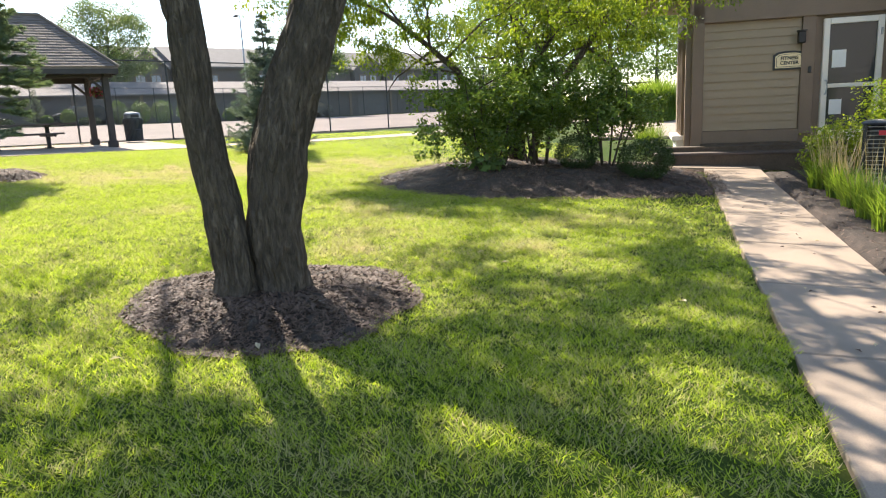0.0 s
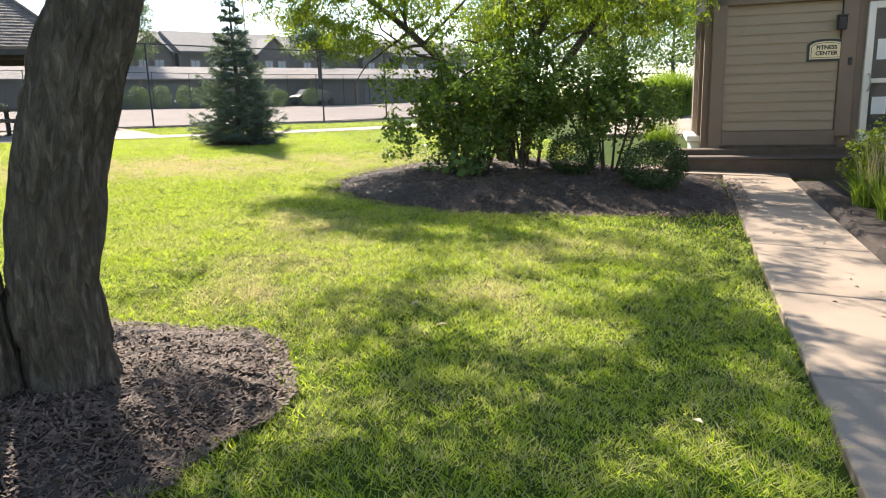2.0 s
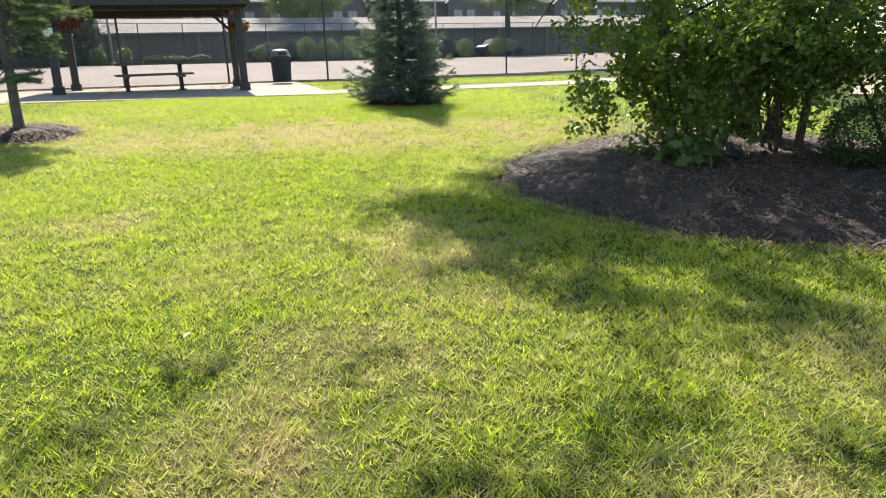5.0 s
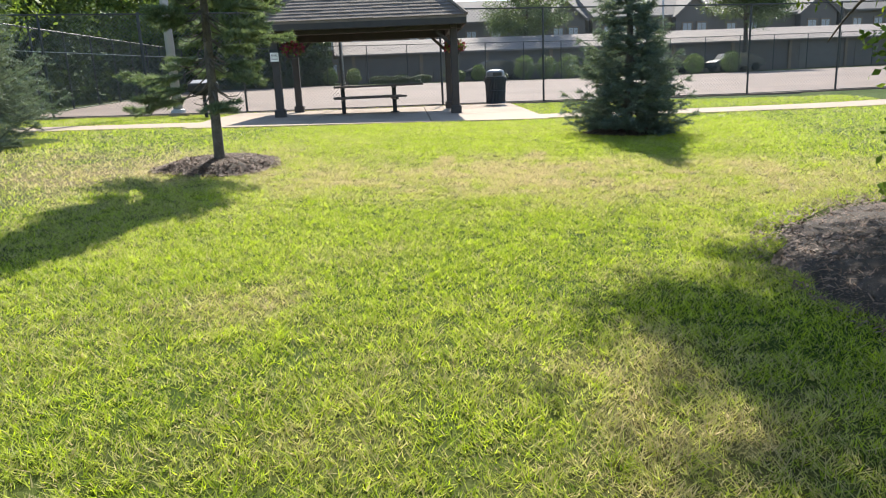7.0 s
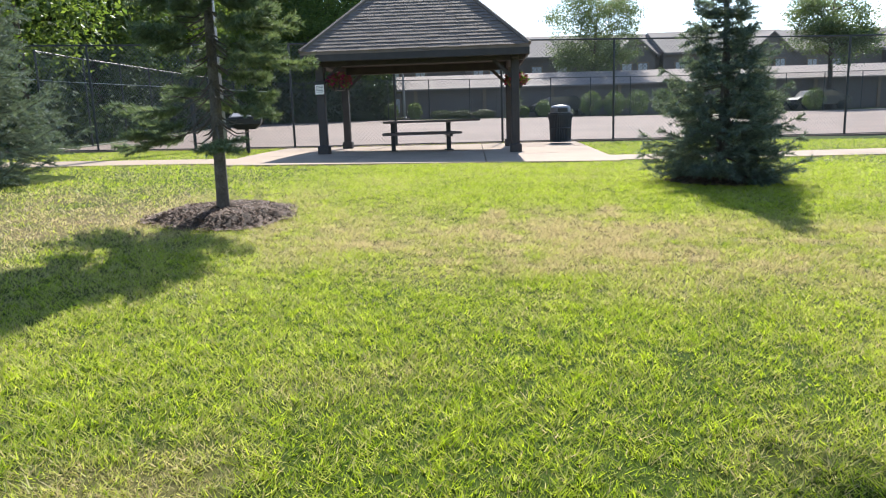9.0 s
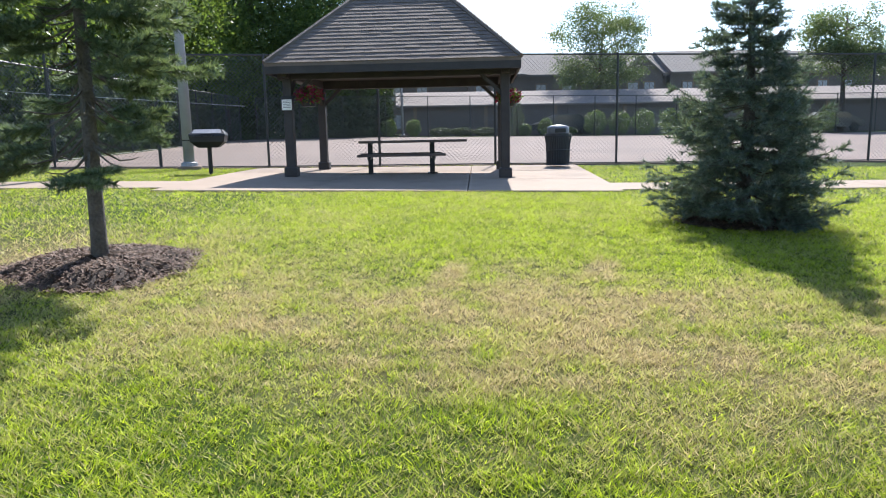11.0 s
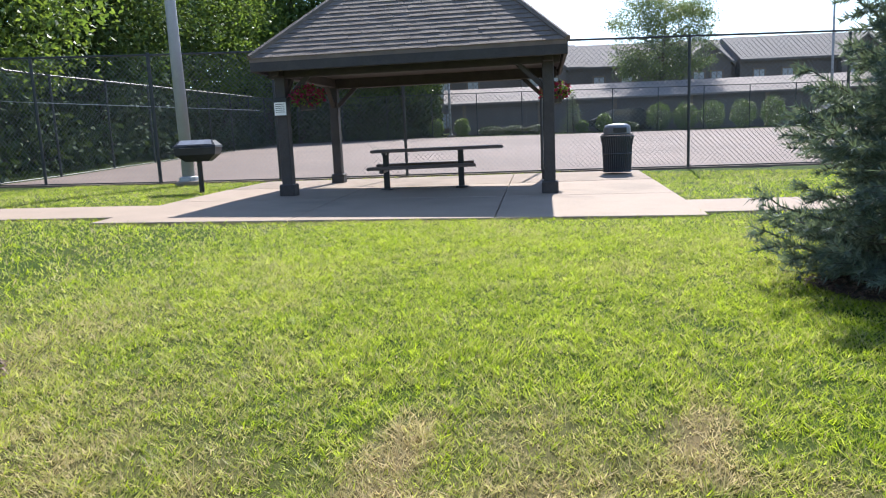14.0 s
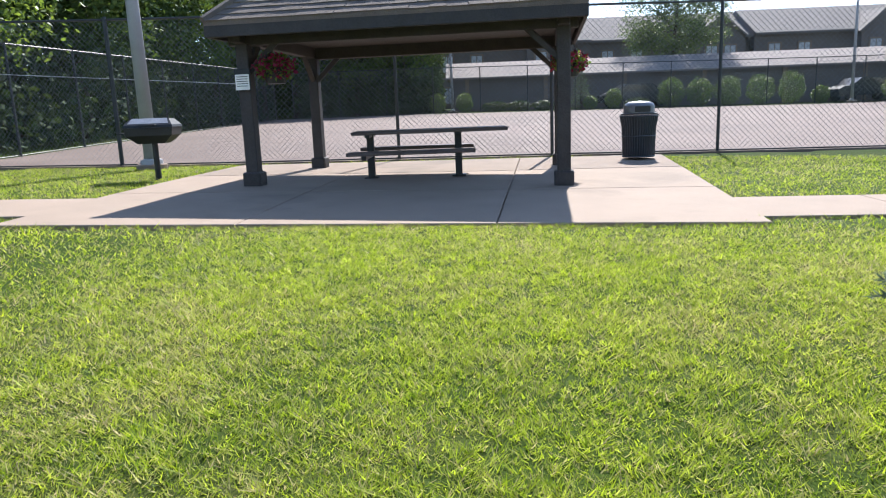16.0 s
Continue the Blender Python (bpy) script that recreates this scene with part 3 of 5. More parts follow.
# ---- leaves ----
def leaf_mesh(P, size, rs, droop=.0, aspect=.5, face=None):
    """Folded leaves at the points P, each a bent rhombus of two triangles or one quad."""
    n = len(P)
    th, ph = rs.uniform(0, 2 * math.pi, n), rs.normal(-droop, .55, n)
    L = size * rs.uniform(.7, 1.3, n)
    D = np.stack([np.cos(th) * np.cos(ph), np.sin(th) * np.cos(ph), np.sin(ph)], 1)
    R = rs.normal(0, 1, (n, 3))
    S = np.cross(D, R)
    S /= np.linalg.norm(S, axis=1, keepdims=True) + 1e-9
    N = np.cross(D, S)
    W = (L * aspect * .5)[:, None]
    L = L[:, None]
    V = np.stack([P, P + D * L * .5 + S * W + N * W * .35, P + D * L, P + D * L * .5 - S * W + N * W * .35], 1).reshape(-1, 3)
    return V, np.arange(4 * n).reshape(-1, 4)


def sprays(C, n, per, spread, tight, rs):
    """n leaf places gathered in small sprays: the sprays lie round the points C, with gaps between them."""
    k = max(1, n // per)
    S = C[rs.randint(0, len(C), k)] + rs.normal(0, 1, (k, 3)) * np.array(spread)
    return S[rs.randint(0, k, n)] + rs.normal(0, 1, (n, 3)) * np.array(tight)


def branch_path(a, d, length, rs, bend=.25, up=.0, n=5):
    p, d = Vector(a), Vector(d).normalized()
    pts = [p.copy()]
    for _ in range(n):
        d = (d + Vector(rs.normal(0, bend, 3)) * .5 + Vector((0, 0, up))).normalized()
        p = p + d * length / n
        pts.append(p.copy())
    return pts


def tapered(r0, r1, n):
    return [r0 + (r1 - r0) * i / (n - 1) for i in range(n)]


def broadleaf(name, m, label, height, crown_r, crown_z, trunk_r, leaves, size, leafm, barkm, seed, stems=None, clumps=60, flat=.8, clump_r=.55, droop=.3, group="", aspect=.5):
    """A tree in its own axes: stems, limbs and a crown of leaf clumps round the limb tips."""
    rs = np.random.RandomState(seed)
    t = thing(name, m, label, "tree", group)
    wood = MB()
    stems = stems or [[(0, 0, -.2), (rs.normal(0, .1), rs.normal(0, .1), height * .25), (rs.normal(0, .25), rs.normal(0, .25), height * .55), (rs.normal(0, .3), rs.normal(0, .3), height * .85)]]
    tips = []
    for st in stems:
        k = len(st)
        wood.tube(st, [trunk_r * (1.25 if i == 0 else 1) * (1 - .8 * i / (k - 1)) for i in range(k)], 8)
    nb = 16
    for i in range(nb):
        st = stems[i % len(stems)]
        a = rs.uniform(.45, 1)
        f = a * (len(st) - 1)
        j = min(int(f), len(st) - 2)
        p0 = Vector(st[j]).lerp(Vector(st[j + 1]), f - j)
        th = 2 * math.pi * (i * .382 + rs.uniform(-.05, .05))
        d = Vector((math.cos(th), math.sin(th), rs.uniform(.1, .7)))
        pts = branch_path(p0, d, crown_r * rs.uniform(.7, 1.0), rs, .35, -.02)
        wood.tube(pts, tapered(trunk_r * .34 * (1.2 - .5 * a), trunk_r * .06, len(pts)), 5)
        tips.extend(pts[2:])
        for _ in range(2):
            q = branch_path(pts[2], d + Vector(rs.normal(0, .6, 3)), crown_r * .5, rs, .4, -.03, 4)
            wood.tube(q, tapered(trunk_r * .14, trunk_r * .04, len(q)), 4)
            tips.extend(q[2:])
    part("trunk", wood, barkm, t, smooth=True)
    C = np.array([tuple(p) for p in tips])
    while len(C) < clumps:
        v = rs.normal(0, 1, (clumps, 3))
        v /= np.linalg.norm(v, axis=1, keepdims=True)
        v *= rs.uniform(.5, 1, (clumps, 1)) ** .5
        C = np.vstack([C, v * np.array([crown_r, crown_r, crown_r * flat]) + np.array([0, 0, crown_z])])
    pick = C[rs.randint(0, len(C), leaves)]
    off = rs.normal(0, 1, (leaves, 3)) * clump_r * np.array([1, 1, .6])
    part("crown", leaf_mesh(pick + off, size, rs, droop, aspect), leafm, t)
    return t


def shrub(name, m, label, rx, ry, h, leaves, size, leafm, seed, z0=.15, stems=9, hollow=.55, category="shrub", group="", ragged=.16, aspect=.6, clumps=0):
    """A many-stemmed bush: thin stems from the root and a shell of leaves with an uneven outline; with clumps, leaves gather round twig ends and leave gaps."""
    rs = np.random.RandomState(seed)
    t = thing(name, m, label, category, group)
    tips = []
    for i in range(stems):
        th = 2 * math.pi * (i * .382 + rs.uniform(-.08, .08))
        q = rs.uniform(.25, .95)
        tip = Vector((math.cos(th) * rx * q, math.sin(th) * ry * q, h * rs.uniform(.75, 1.0) * (1 - .25 * q * q)))
        b = Vector((math.cos(th) * rx * .18, math.sin(th) * ry * .18, -.1))
        mid = b.lerp(tip, .5) + Vector((rs.normal(0, .06), rs.normal(0, .06), h * .1))
        part("stem", MB().tube([b, mid, tip], [.012 * h, .009 * h, .004], 5), M_BARKD, t)
        tips += [(mid, tip)]
    if clumps:
        C = []
        for k in range(clumps):
            a, b = tips[rs.randint(len(tips))]
            f = rs.uniform(-.7, 1) if z0 < .3 else rs.uniform(-.1, 1)
            c = a.lerp(b, f) + Vector((rs.normal(0, rx * .26), rs.normal(0, ry * .26), rs.normal(0, h * .09)))
            c.z = max(c.z, z0)
            C.append(tuple(c))
        C = np.array(C)
        P = sprays(C, leaves, 14, (.10, .10, .08), (.045, .045, .04), rs)
        P[:, 2] = np.maximum(P[:, 2], z0 * .7)
    else:
        v = rs.normal(0, 1, (leaves, 3))
        v /= np.linalg.norm(v, axis=1, keepdims=True)
        bump = 1 + ragged * (np.sin(v[:, 0] * 5 + seed) * np.sin(v[:, 1] * 6) + np.sin(v[:, 2] * 7 + v[:, 0] * 4) * .7)
        r = rs.uniform(hollow ** 3, 1, leaves) ** (1 / 3) * bump
        cz = (h + z0) / 2
        P = np.stack([v[:, 0] * rx * r, v[:, 1] * ry * r, cz + v[:, 2] * (h - z0) / 2 * r], 1)
    part("foliage", leaf_mesh(P, size, rs, .15, aspect), leafm, t)
    return t


def conifer(name, m, label, height, radius, skirt, needles, leafm, barkm, seed, trunk_r=.09, whorls=18, bare=0.0, sweep=-.05, rise=.9, taper=.92, droop=0.0):
    """A spruce: straight trunk, whorls of limbs, side twigs, and needles along every twig."""
    rs = np.random.RandomState(seed)
    t = thing(name, m, label, "tree")
    trunk = MB().tube([(0, 0, -.1), (0, 0, .12), (.02, 0, height * .4), (0, .02, height * .8), (0, 0, height)], [trunk_r * 1.25, trunk_r, trunk_r * .7, trunk_r * .3, .008], 10)
    part("trunk", trunk, barkm, t, smooth=True)
    seg = []
    for w in range(whorls):
        f = w / (whorls - 1)
        f = f ** rise
        z = skirt + (height - skirt - .15) * f
        reach = radius * (1 - f) ** taper * rs.uniform(.85, 1.08) + .08
        nb = 12 if f < .45 else (9 if f < .7 else 6)
        for b in range(nb):
            th = 2 * math.pi * (b + .37 * w) / nb + rs.normal(0, .14)
            r = reach * rs.uniform(.55, 1.2)
            leafless = rs.uniform() < bare * (1 - f) ** 2
            if leafless:
                r *= .42
            lift = sweep + .35 * f + rs.normal(0, .06)
            zl = z + rs.normal(0, .05)
            lift -= droop * rs.uniform(.2, 1) * (1 - f) ** 2
            pts = [Vector((math.cos(th) * r * q, math.sin(th) * r * q, zl + r * (lift * q + .16 * q * q - .12 * math.sin(q * 3.1)) + rs.normal(0, .01))) for q in (0, .3, .6, .85, 1)]
            limb = MB().tube(pts, tapered(.010 * (1.2 - f), .003, 5), 4)
            if not leafless:
                for i in range(1, 4):
                    seg.append((pts[i], pts[i + 1]))
                side = Vector((-math.sin(th), math.cos(th), 0))
                for q in (.34, .45, .56, .67, .78, .9):
                    j = 1 if q < .6 else (2 if q < .85 else 3)
                    c = pts[j].lerp(pts[j + 1], .4)
                    c = Vector((math.cos(th) * r * q, math.sin(th) * r * q, c.z))
                    for sg in (-1, 1):
                        ln = r * .40 * (1.05 - q) + .07
                        e = c + (side * sg * .8 + Vector((math.cos(th), math.sin(th), 0)) * .8 + Vector((0, 0, rs.uniform(-.35, .15)))) * ln
                        limb.tube([c, e], [.004, .002], 3)
                        seg.append((c, e))
            part("limb", limb, barkm, t)
    A = np.array([tuple(a) for a, b in seg])
    B = np.array([tuple(b) for a, b in seg])
    ln = np.linalg.norm(B - A, axis=1)
    pick = rs.choice(len(A), needles, p=ln / ln.sum())
    q = rs.uniform(0, 1, (needles, 1))
    P = A[pick] * (1 - q) + B[pick] * q
    D = (B - A)[pick] / (ln[pick][:, None] + 1e-6)
    N = rs.normal(0, 1, (needles, 3))
    N -= (N * D).sum(1, keepdims=True) * D
    N /= np.linalg.norm(N, axis=1, keepdims=True)
    N[:, 2] += .15
    dirn = N * .85 + D * .75
    L = rs.uniform(.035, .070, (needles, 1))
    S = np.cross(dirn, rs.normal(0, 1, (needles, 3)))
    S /= np.linalg.norm(S, axis=1, keepdims=True)
    V = np.stack([P - S * .0046, P + S * .0046, P + dirn * L], 1).reshape(-1, 3)
    part("needles", (V, np.arange(3 * needles).reshape(-1, 3)), leafm, t)
    return t


def place(x, y, rz=0, s=1.0, dz=0.0):
    return pose(x, y, G(x, y) + dz, 0, 0, rz) @ Matrix.Diagonal((s, s, s, 1))


# ---- the twin-trunk tree ----
TW = (0.69, 4.53)


def twin_tree():
    rs = np.random.RandomState(11)
    m = place(*TW, dz=.06)
    t = thing("shade_tree", m, "twin-trunk shade tree with rough grey-brown bark in a mulch ring", "tree")
    zb = m.translation.z

    def loc(x, y, z):
        return (x - TW[0], y - TW[1], z - zb)
    left = [loc(.54, 4.50, .05), loc(.55, 4.53, .31), loc(.53, 4.54, .61), loc(.48, 4.55, .965), loc(.44, 4.55, 1.31), loc(.40, 4.55, 1.97), loc(.25, 4.7, 3.1), loc(-.1, 5.2, 4.6), loc(-.6, 5.9, 6)]
    right = [loc(.86, 4.53, .05), loc(.845, 4.53, .275), loc(.83, 4.53, .58), loc(.88, 4.53, .94), loc(.965, 4.53, 1.29), loc(1.235, 4.5, 1.99), loc(1.6, 4.65, 2.9), loc(2.1, 5.3, 4.2), loc(2.6, 6.2, 5.8)]
    for st, rr in ((left, (.15, .122, .122, .112, .108, .102, .09, .07, .03)), (right, (.205, .178, .172, .174, .172, .15, .13, .1, .03))):
        pts, rad = [], []
        for i in range(len(st) - 1):
            k = 14 if i < 6 else 5
            for j in range(k):
                q = j / k
                a0, a1, a2, a3 = (Vector(st[max(0, min(len(st) - 1, i + d))]) for d in (-1, 0, 1, 2))
                pts.append(.5 * (2 * a1 + (a2 - a0) * q + (2 * a0 - 5 * a1 + 4 * a2 - a3) * q * q + (3 * a1 - a0 - 3 * a2 + a3) * q ** 3))
                rad.append(rr[i] * (1 - q) + rr[i + 1] * q)
        n = 72
        mb = MB().tube(pts, rad, n)
        for i in range(len(pts)):
            for k in range(n):
                v = Vector(mb.v[i * n + k])
                d = v - pts[i]
                a = 2 * math.pi * k / n
                ridge = noise.noise(Vector((math.cos(a) * 5.5, math.sin(a) * 5.5, v.z * 2.4)))
                crack = abs(noise.noise(Vector((math.cos(a) * 3.4 + 7, math.sin(a) * 3.4, v.z * 3.6))))
                f = .14 * ridge + .14 * min(crack * 3, 1) - .11 + .05 * noise.noise(v * 5)
                flare = .30 * max(0, 1 - i / 11) ** 2 * (1 + .7 * math.sin(a * 5 + 1))
                mb.v[i * n + k] = tuple(pts[i] + d * (1 + f + flare))
        part("trunk", mb, M_BARK, t, smooth=True)
    tips = []
    starts = [(right, 7), (left, 7), (right, 8), (left, 8), (right, 7), (left, 7), (right, 8), (left, 6), (left, 7), (left, 7), (left, 8), (right, 6), (right, 7), (right, 7), (right, 8), (left, 6), (right, 6), (left, 8), (right, 8), (right, 7), (left, 7), (left, 7), (left, 7), (left, 8)]
    # limb ends out of view, many set by where shade falls on the lawn
    goals = [(3.4, 5.2, 4.3), (-.8, 5.6, 4.2), (1.6, 5.8, 4.6), (.4, 5.2, 5.2), (2.6, 4.6, 4.0), (-1.8, 4.4, 4.3), (4.2, 4.6, 4.8), (-2.0, 1.8, 4.4), (-2.4, .4, 5.4), (-1.5, 3.2, 5.6), (-.8, 2.2, 7.0), (2.9, -.2, 4.6), (3.7, 1.8, 4.6), (1.8, 4.2, 5.2), (2.4, 2.2, 7.2), (-.6, -1.0, 4.6), (1.6, -1.2, 5.2), (.4, 3.6, 6.6), (3.4, 3.6, 6.0), (4.0, 3.4, 4.2), (.6, 4.4, 4.4), (-1.4, 2.7, 4.4), (-.4, 2.9, 4.9), (-2.3, 3.3, 5.0)]
    twigs = MB()
    for (st, k), gl in zip(starts, goals):
        a, b = Vector(st[k]), Vector(gl)
        mid = a.lerp(b, .5) + Vector(rs.normal(0, .25, 3))
        part("limb", MB().tube([a, mid, b], [.07, .045, .012], 6), M_BARKD, t, smooth=True)
        for q in np.linspace(.4, 1, 4):
            c = a.lerp(b, q)
            for _ in range(2):
                e = c + Vector(rs.normal(0, .6, 3))
                e.z = max(e.z, 3.3)
                twigs.add(*zip_tube(c, e))
                tips.append(tuple(e))
    tagged(part("twigs", twigs, M_BARKD, t), kind="stuff")
    C = np.array(tips)
    P = sprays(C, 48000, 42, (.30, .30, .22), (.10, .10, .05), rs)
    P = P[P[:, 2] > 2.75]
    # bare places cut into the unseen crown where sun patches are wanted on the lawn
    drop = (P[:, 2] + zb) * 1.0355
    sx, sy = P[:, 0] + TW[0] + .07 * drop, P[:, 1] + TW[1] - .9975 * drop
    keep = wobble(sx, sy, 1.1, 2) < .85
    for cx, cy, rx, ry in ((.72, 3.32, .20, .26), (.92, 2.98, .20, .15), (3.3, 4.45, .35, .25), (2.3, 7.4, .45, .4), (2.2, 5.9, .4, .3), (1.2, 2.3, .2, .2), (2.9, 3.2, .3, .2), (4.0, 5.4, .35, .25)):
        keep &= ((sx - cx) / rx) ** 2 + ((sy - cy) / ry) ** 2 > 1
    P = P[keep]
    part("crown", leaf_mesh(P, .085, rs, .3, .55), M_LOCUST, t)


def zip_tube(a, b):
    mb = MB().tube([a, b], [.012, .004], 4)
    return mb.v, mb.f


twin_tree()

# ---- the shrub bed ----
BZ = .14
lx, ly = 6.3, 10.9
stems = [[(-.3, 0, -.2), (-.5, .05, .8), (-.95, .1, 1.6), (-1.5, .1, 2.1), (-2.1, .2, 2.6)], [(0, .1, -.2), (-.05, .1, 1.0), (.15, 0, 1.8), (.0, -.1, 2.6), (-.3, -.1, 3.6)], [(.25, 0, -.2), (.5, .1, .9), (1.1, .1, 1.65), (1.6, .2, 2.3), (2.3, .2, 2.9)], [(.1, .1, -.2), (.2, .15, 1.4), (.7, .2, 2.1), (.9, .2, 3.2)]]
rs0 = np.random.RandomState(21)
loc_tree = thing("ornamental_tree", place(lx, ly, -25, dz=BZ), "small multi-stem tree with bright yellow-green feathery leaves", "tree")
tips = []
wood = MB()
for st in stems:
    part("stem", MB().tube(st, tapered(.085, .035, len(st)), 7), M_BARKD, loc_tree, smooth=True)
    for _ in range(11):
        j = rs0.randint(1, len(st) - 1)
        p0 = Vector(st[j]).lerp(Vector(st[j + 1]), rs0.uniform())
        d = Vector(rs0.normal(0, 1, 3)) + Vector((0, 0, .25))
        pts = branch_path(p0, d, rs0.uniform(1.0, 2.0), rs0, .55, -.03, 6)
        pts = [Vector((p.x, p.y, max(p.z, 1.25))) for p in pts]
        part("branch", MB().tube(pts, tapered(.028, .006, len(pts)), 5), M_BARKD, loc_tree, smooth=True)
        tips += [tuple(p) for p in pts[2:]]
# branches added out of view to carry the clumps that shade the lawn
for a, b in (((-2.1, .2, 2.6), (-4.1, -.05, 3.45)), ((-1.5, .1, 2.1), (-3.25, -1.3, 3.45)), ((-1.5, .1, 2.1), (-2.9, -.2, 3.4))):
    pts = branch_path(Vector(a), Vector(b) - Vector(a), (Vector(b) - Vector(a)).length, rs0, .15, .0, 6)
    part("branch", MB().tube(pts, tapered(.03, .006, len(pts)), 5), M_BARKD, loc_tree, smooth=True)
n = 88000
v = rs0.normal(0, 1, (330, 3))
v /= np.linalg.norm(v, axis=1, keepdims=True)
shell = v * np.array([3.7, 2.4, 1.75]) * rs0.uniform(.5, 1, (330, 1)) ** .6 + np.array([-.2, -.2, 3.15])
shell = shell[shell[:, 2] > 2.1 - .2 * np.abs(shell[:, 0])]
# clumps after shell are added at the left, mostly unseen, to shade the lawn
C = np.vstack([np.array(tips), shell, rs0.normal(0, 1, (75, 3)) * np.array([.55, .6, .55]) + np.array([-2.9, .1, 3.1]),
               rs0.normal(0, 1, (80, 3)) * np.array([.36, .42, .16]) + np.array([-3.75, -.02, 3.45]), rs0.normal(0, 1, (16, 3)) * np.array([.16, .2, .1]) + np.array([-3.15, -1.15, 3.45]),
               rs0.normal(0, 1, (80, 3)) * np.array([.36, .36, .14]) + np.array([-2.9, -.1, 3.4])])
C = C[C[:, 2] > 1.75]
P = sprays(C, n, 55, (.19, .19, .12), (.072, .072, .055), rs0)
part("crown", leaf_mesh(P, .066, rs0, .75, .36), M_LOCUST, loc_tree)

shrub("viburnum", place(5.4, 10.15, 10, dz=BZ), "large dark-leaved shrub with arching stems in the bed", 1.2, 1.0, 1.72, 12500, .064, M_VIB, 31, .12, 9, clumps=150)
shrub("viburnum", place(6.3, 10.1, 80, dz=BZ), "dense dark-leaved shrub with bare lower stems", .95, .9, 1.78, 9000, .062, M_VIB, 33, .6, 7, clumps=110)
shrub("viburnum", place(7.15, 9.45, 40, dz=BZ), "open leggy shrub with glossy dark leaves", .95, .9, 1.62, 8000, .062, M_VIB, 32, .4, 8, clumps=105)
shrub("boxwood_ball", place(6.78, 8.0, 0, dz=.10), "clipped dark green boxwood ball in the mulch", .41, .41, .60, 11000, .023, M_BOX, 34, .0, 6, .7, ragged=.05)
shrub("boxwood_ball", place(6.45, 9.2, 0, dz=BZ), "rounded green boxwood behind the shrub stems", .36, .36, .58, 8000, .023, M_BOX, 35, .0, 6, .7, ragged=.05)
shrub("hosta", place(5.05, 9.55, 0, dz=.13), "low broad-leaved plant at the bed's edge", .28, .28, .3, 70, .16, M_BUSH, 36, .05, 3, .3, category="plant")


# ---- conifers on the lawn ----
conifer("blue_spruce", place(3.2, 16.85, 0, dz=.06), "young blue spruce with a full skirt of branches", 3.05, .97, .11, 135000, M_SPRUCE, M_BARKG, 41, .075, 17, rise=1.35, taper=1.0)
conifer("blue_spruce", place(-7.3, 15.4, 50, dz=.05), "larger blue spruce beside the tall fence", 5.2, 1.75, .1, 200000, M_SPRUCE, M_BARKG, 43, .1, 22)
conifer("young_spruce", place(-1.95, 13.45, 20, dz=.09), "young spruce with a bare lower trunk and drooping limbs", 4.6, .98, .95, 190000, M_PINE, M_BARKG, 42, .062, 17, 0.75, -.22, droop=.5)


# ---- the entrance building ----
WC = (9.75, 10.2)
WB = pose(WC[0], WC[1], 0.08, 0, 0, -40)   # x along the wall, y into the building
hall = thing("fitness_building", WB, "low brown entrance building with tan lap siding", "building", kind="structure")
part("wall_core", MB().box((1.75, .30, 1.9), (3.8, .4, 3.4)), M_TRIM, hall)
part("wall_side", MB().box((-.06, 2.2, 1.9), (.16, 3.4, 3.4)), M_TRIM, hall)
for k in range(13):
    z = .60 + k * .148
    mbx = MB().add([(.16, .10, z), (1.78, .10, z), (1.78, .10, z + .15), (.16, .10, z + .15), (.16, .066, z), (1.78, .066, z), (1.78, .088, z + .15), (.16, .088, z + .15)], [(4, 5, 6, 7), (0, 1, 5, 4), (0, 4, 7, 3), (1, 2, 6, 5), (2, 3, 7, 6)])
    part("siding_board", mbx, M_SIDING, hall)
part("corner_trim", MB().box((.06, .05, 1.9), (.2, .14, 3.4), .008), M_TRIM, hall)
part("panel_trim", MB().box((1.90, .07, 1.55), (.22, .1, 2.1), .006), M_TRIM, hall)
part("frieze", MB().box((1.7, .045, 2.78), (3.6, .13, .5), .01), M_TRIM, hall)
part("skirt_board", MB().box((.98, .06, .48), (1.64, .1, .22), .006), M_TRIM, hall)
part("skirt_ledge", MB().box((.98, .02, .345), (1.7, .16, .05), .008), M_STEP, hall)
part("eave", MB().box((1.4, .02, 3.2), (4.6, .5, .14), .01), M_TRIM, hall)
part("roof_deck", MB().box((2.2, 2.2, 3.5), (6.5, 5.2, .5), .02), M_TRIM, hall)
# side window looking over the lawn
win = new("window_1", mesh_of("window_1", MB().box((-.15, 1.1, 1.5), (.03, 1.5, 1.9)), M_GLASS))
win.parent = hall
for y, wd in ((.32, .07), (.72, .05), (1.1, .05), (1.5, .05), (1.88, .07)):
    part("mullion", MB().box((-.175, y, 1.5), (.07, wd, 2.0), .006), M_TRIM, hall)
part("window_sill", MB().box((-.24, 1.1, .47), (.24, 1.7, .1), .01), M_WHITE, hall, "white window ledge")
part("window_base", MB().box((-.2, 1.1, .22), (.16, 1.6, .4), .01), M_WHITE, hall)
# plinth and steps
part("step", MB().box((.8, -.42, .06), (3.0, .36, .36), .015), M_STEP, hall, "dark weathered timber step")
part("step_edge", MB().box((.8, -.60, .215), (3.0, .05, .05), .01), M_SLAT, hall)
part("step", MB().box((1.1, -.12, .16), (3.4, .3, .34), .012), M_STEP, hall)
part("kerb_block", MB().box((2.45, -.55, .09), (.34, .5, .34), .02), M_CONC, hall, "low concrete block")
part("kerb_block", MB().box((3.6, -.40, .09), (2.0, .22, .30), .02), M_CONC, hall)
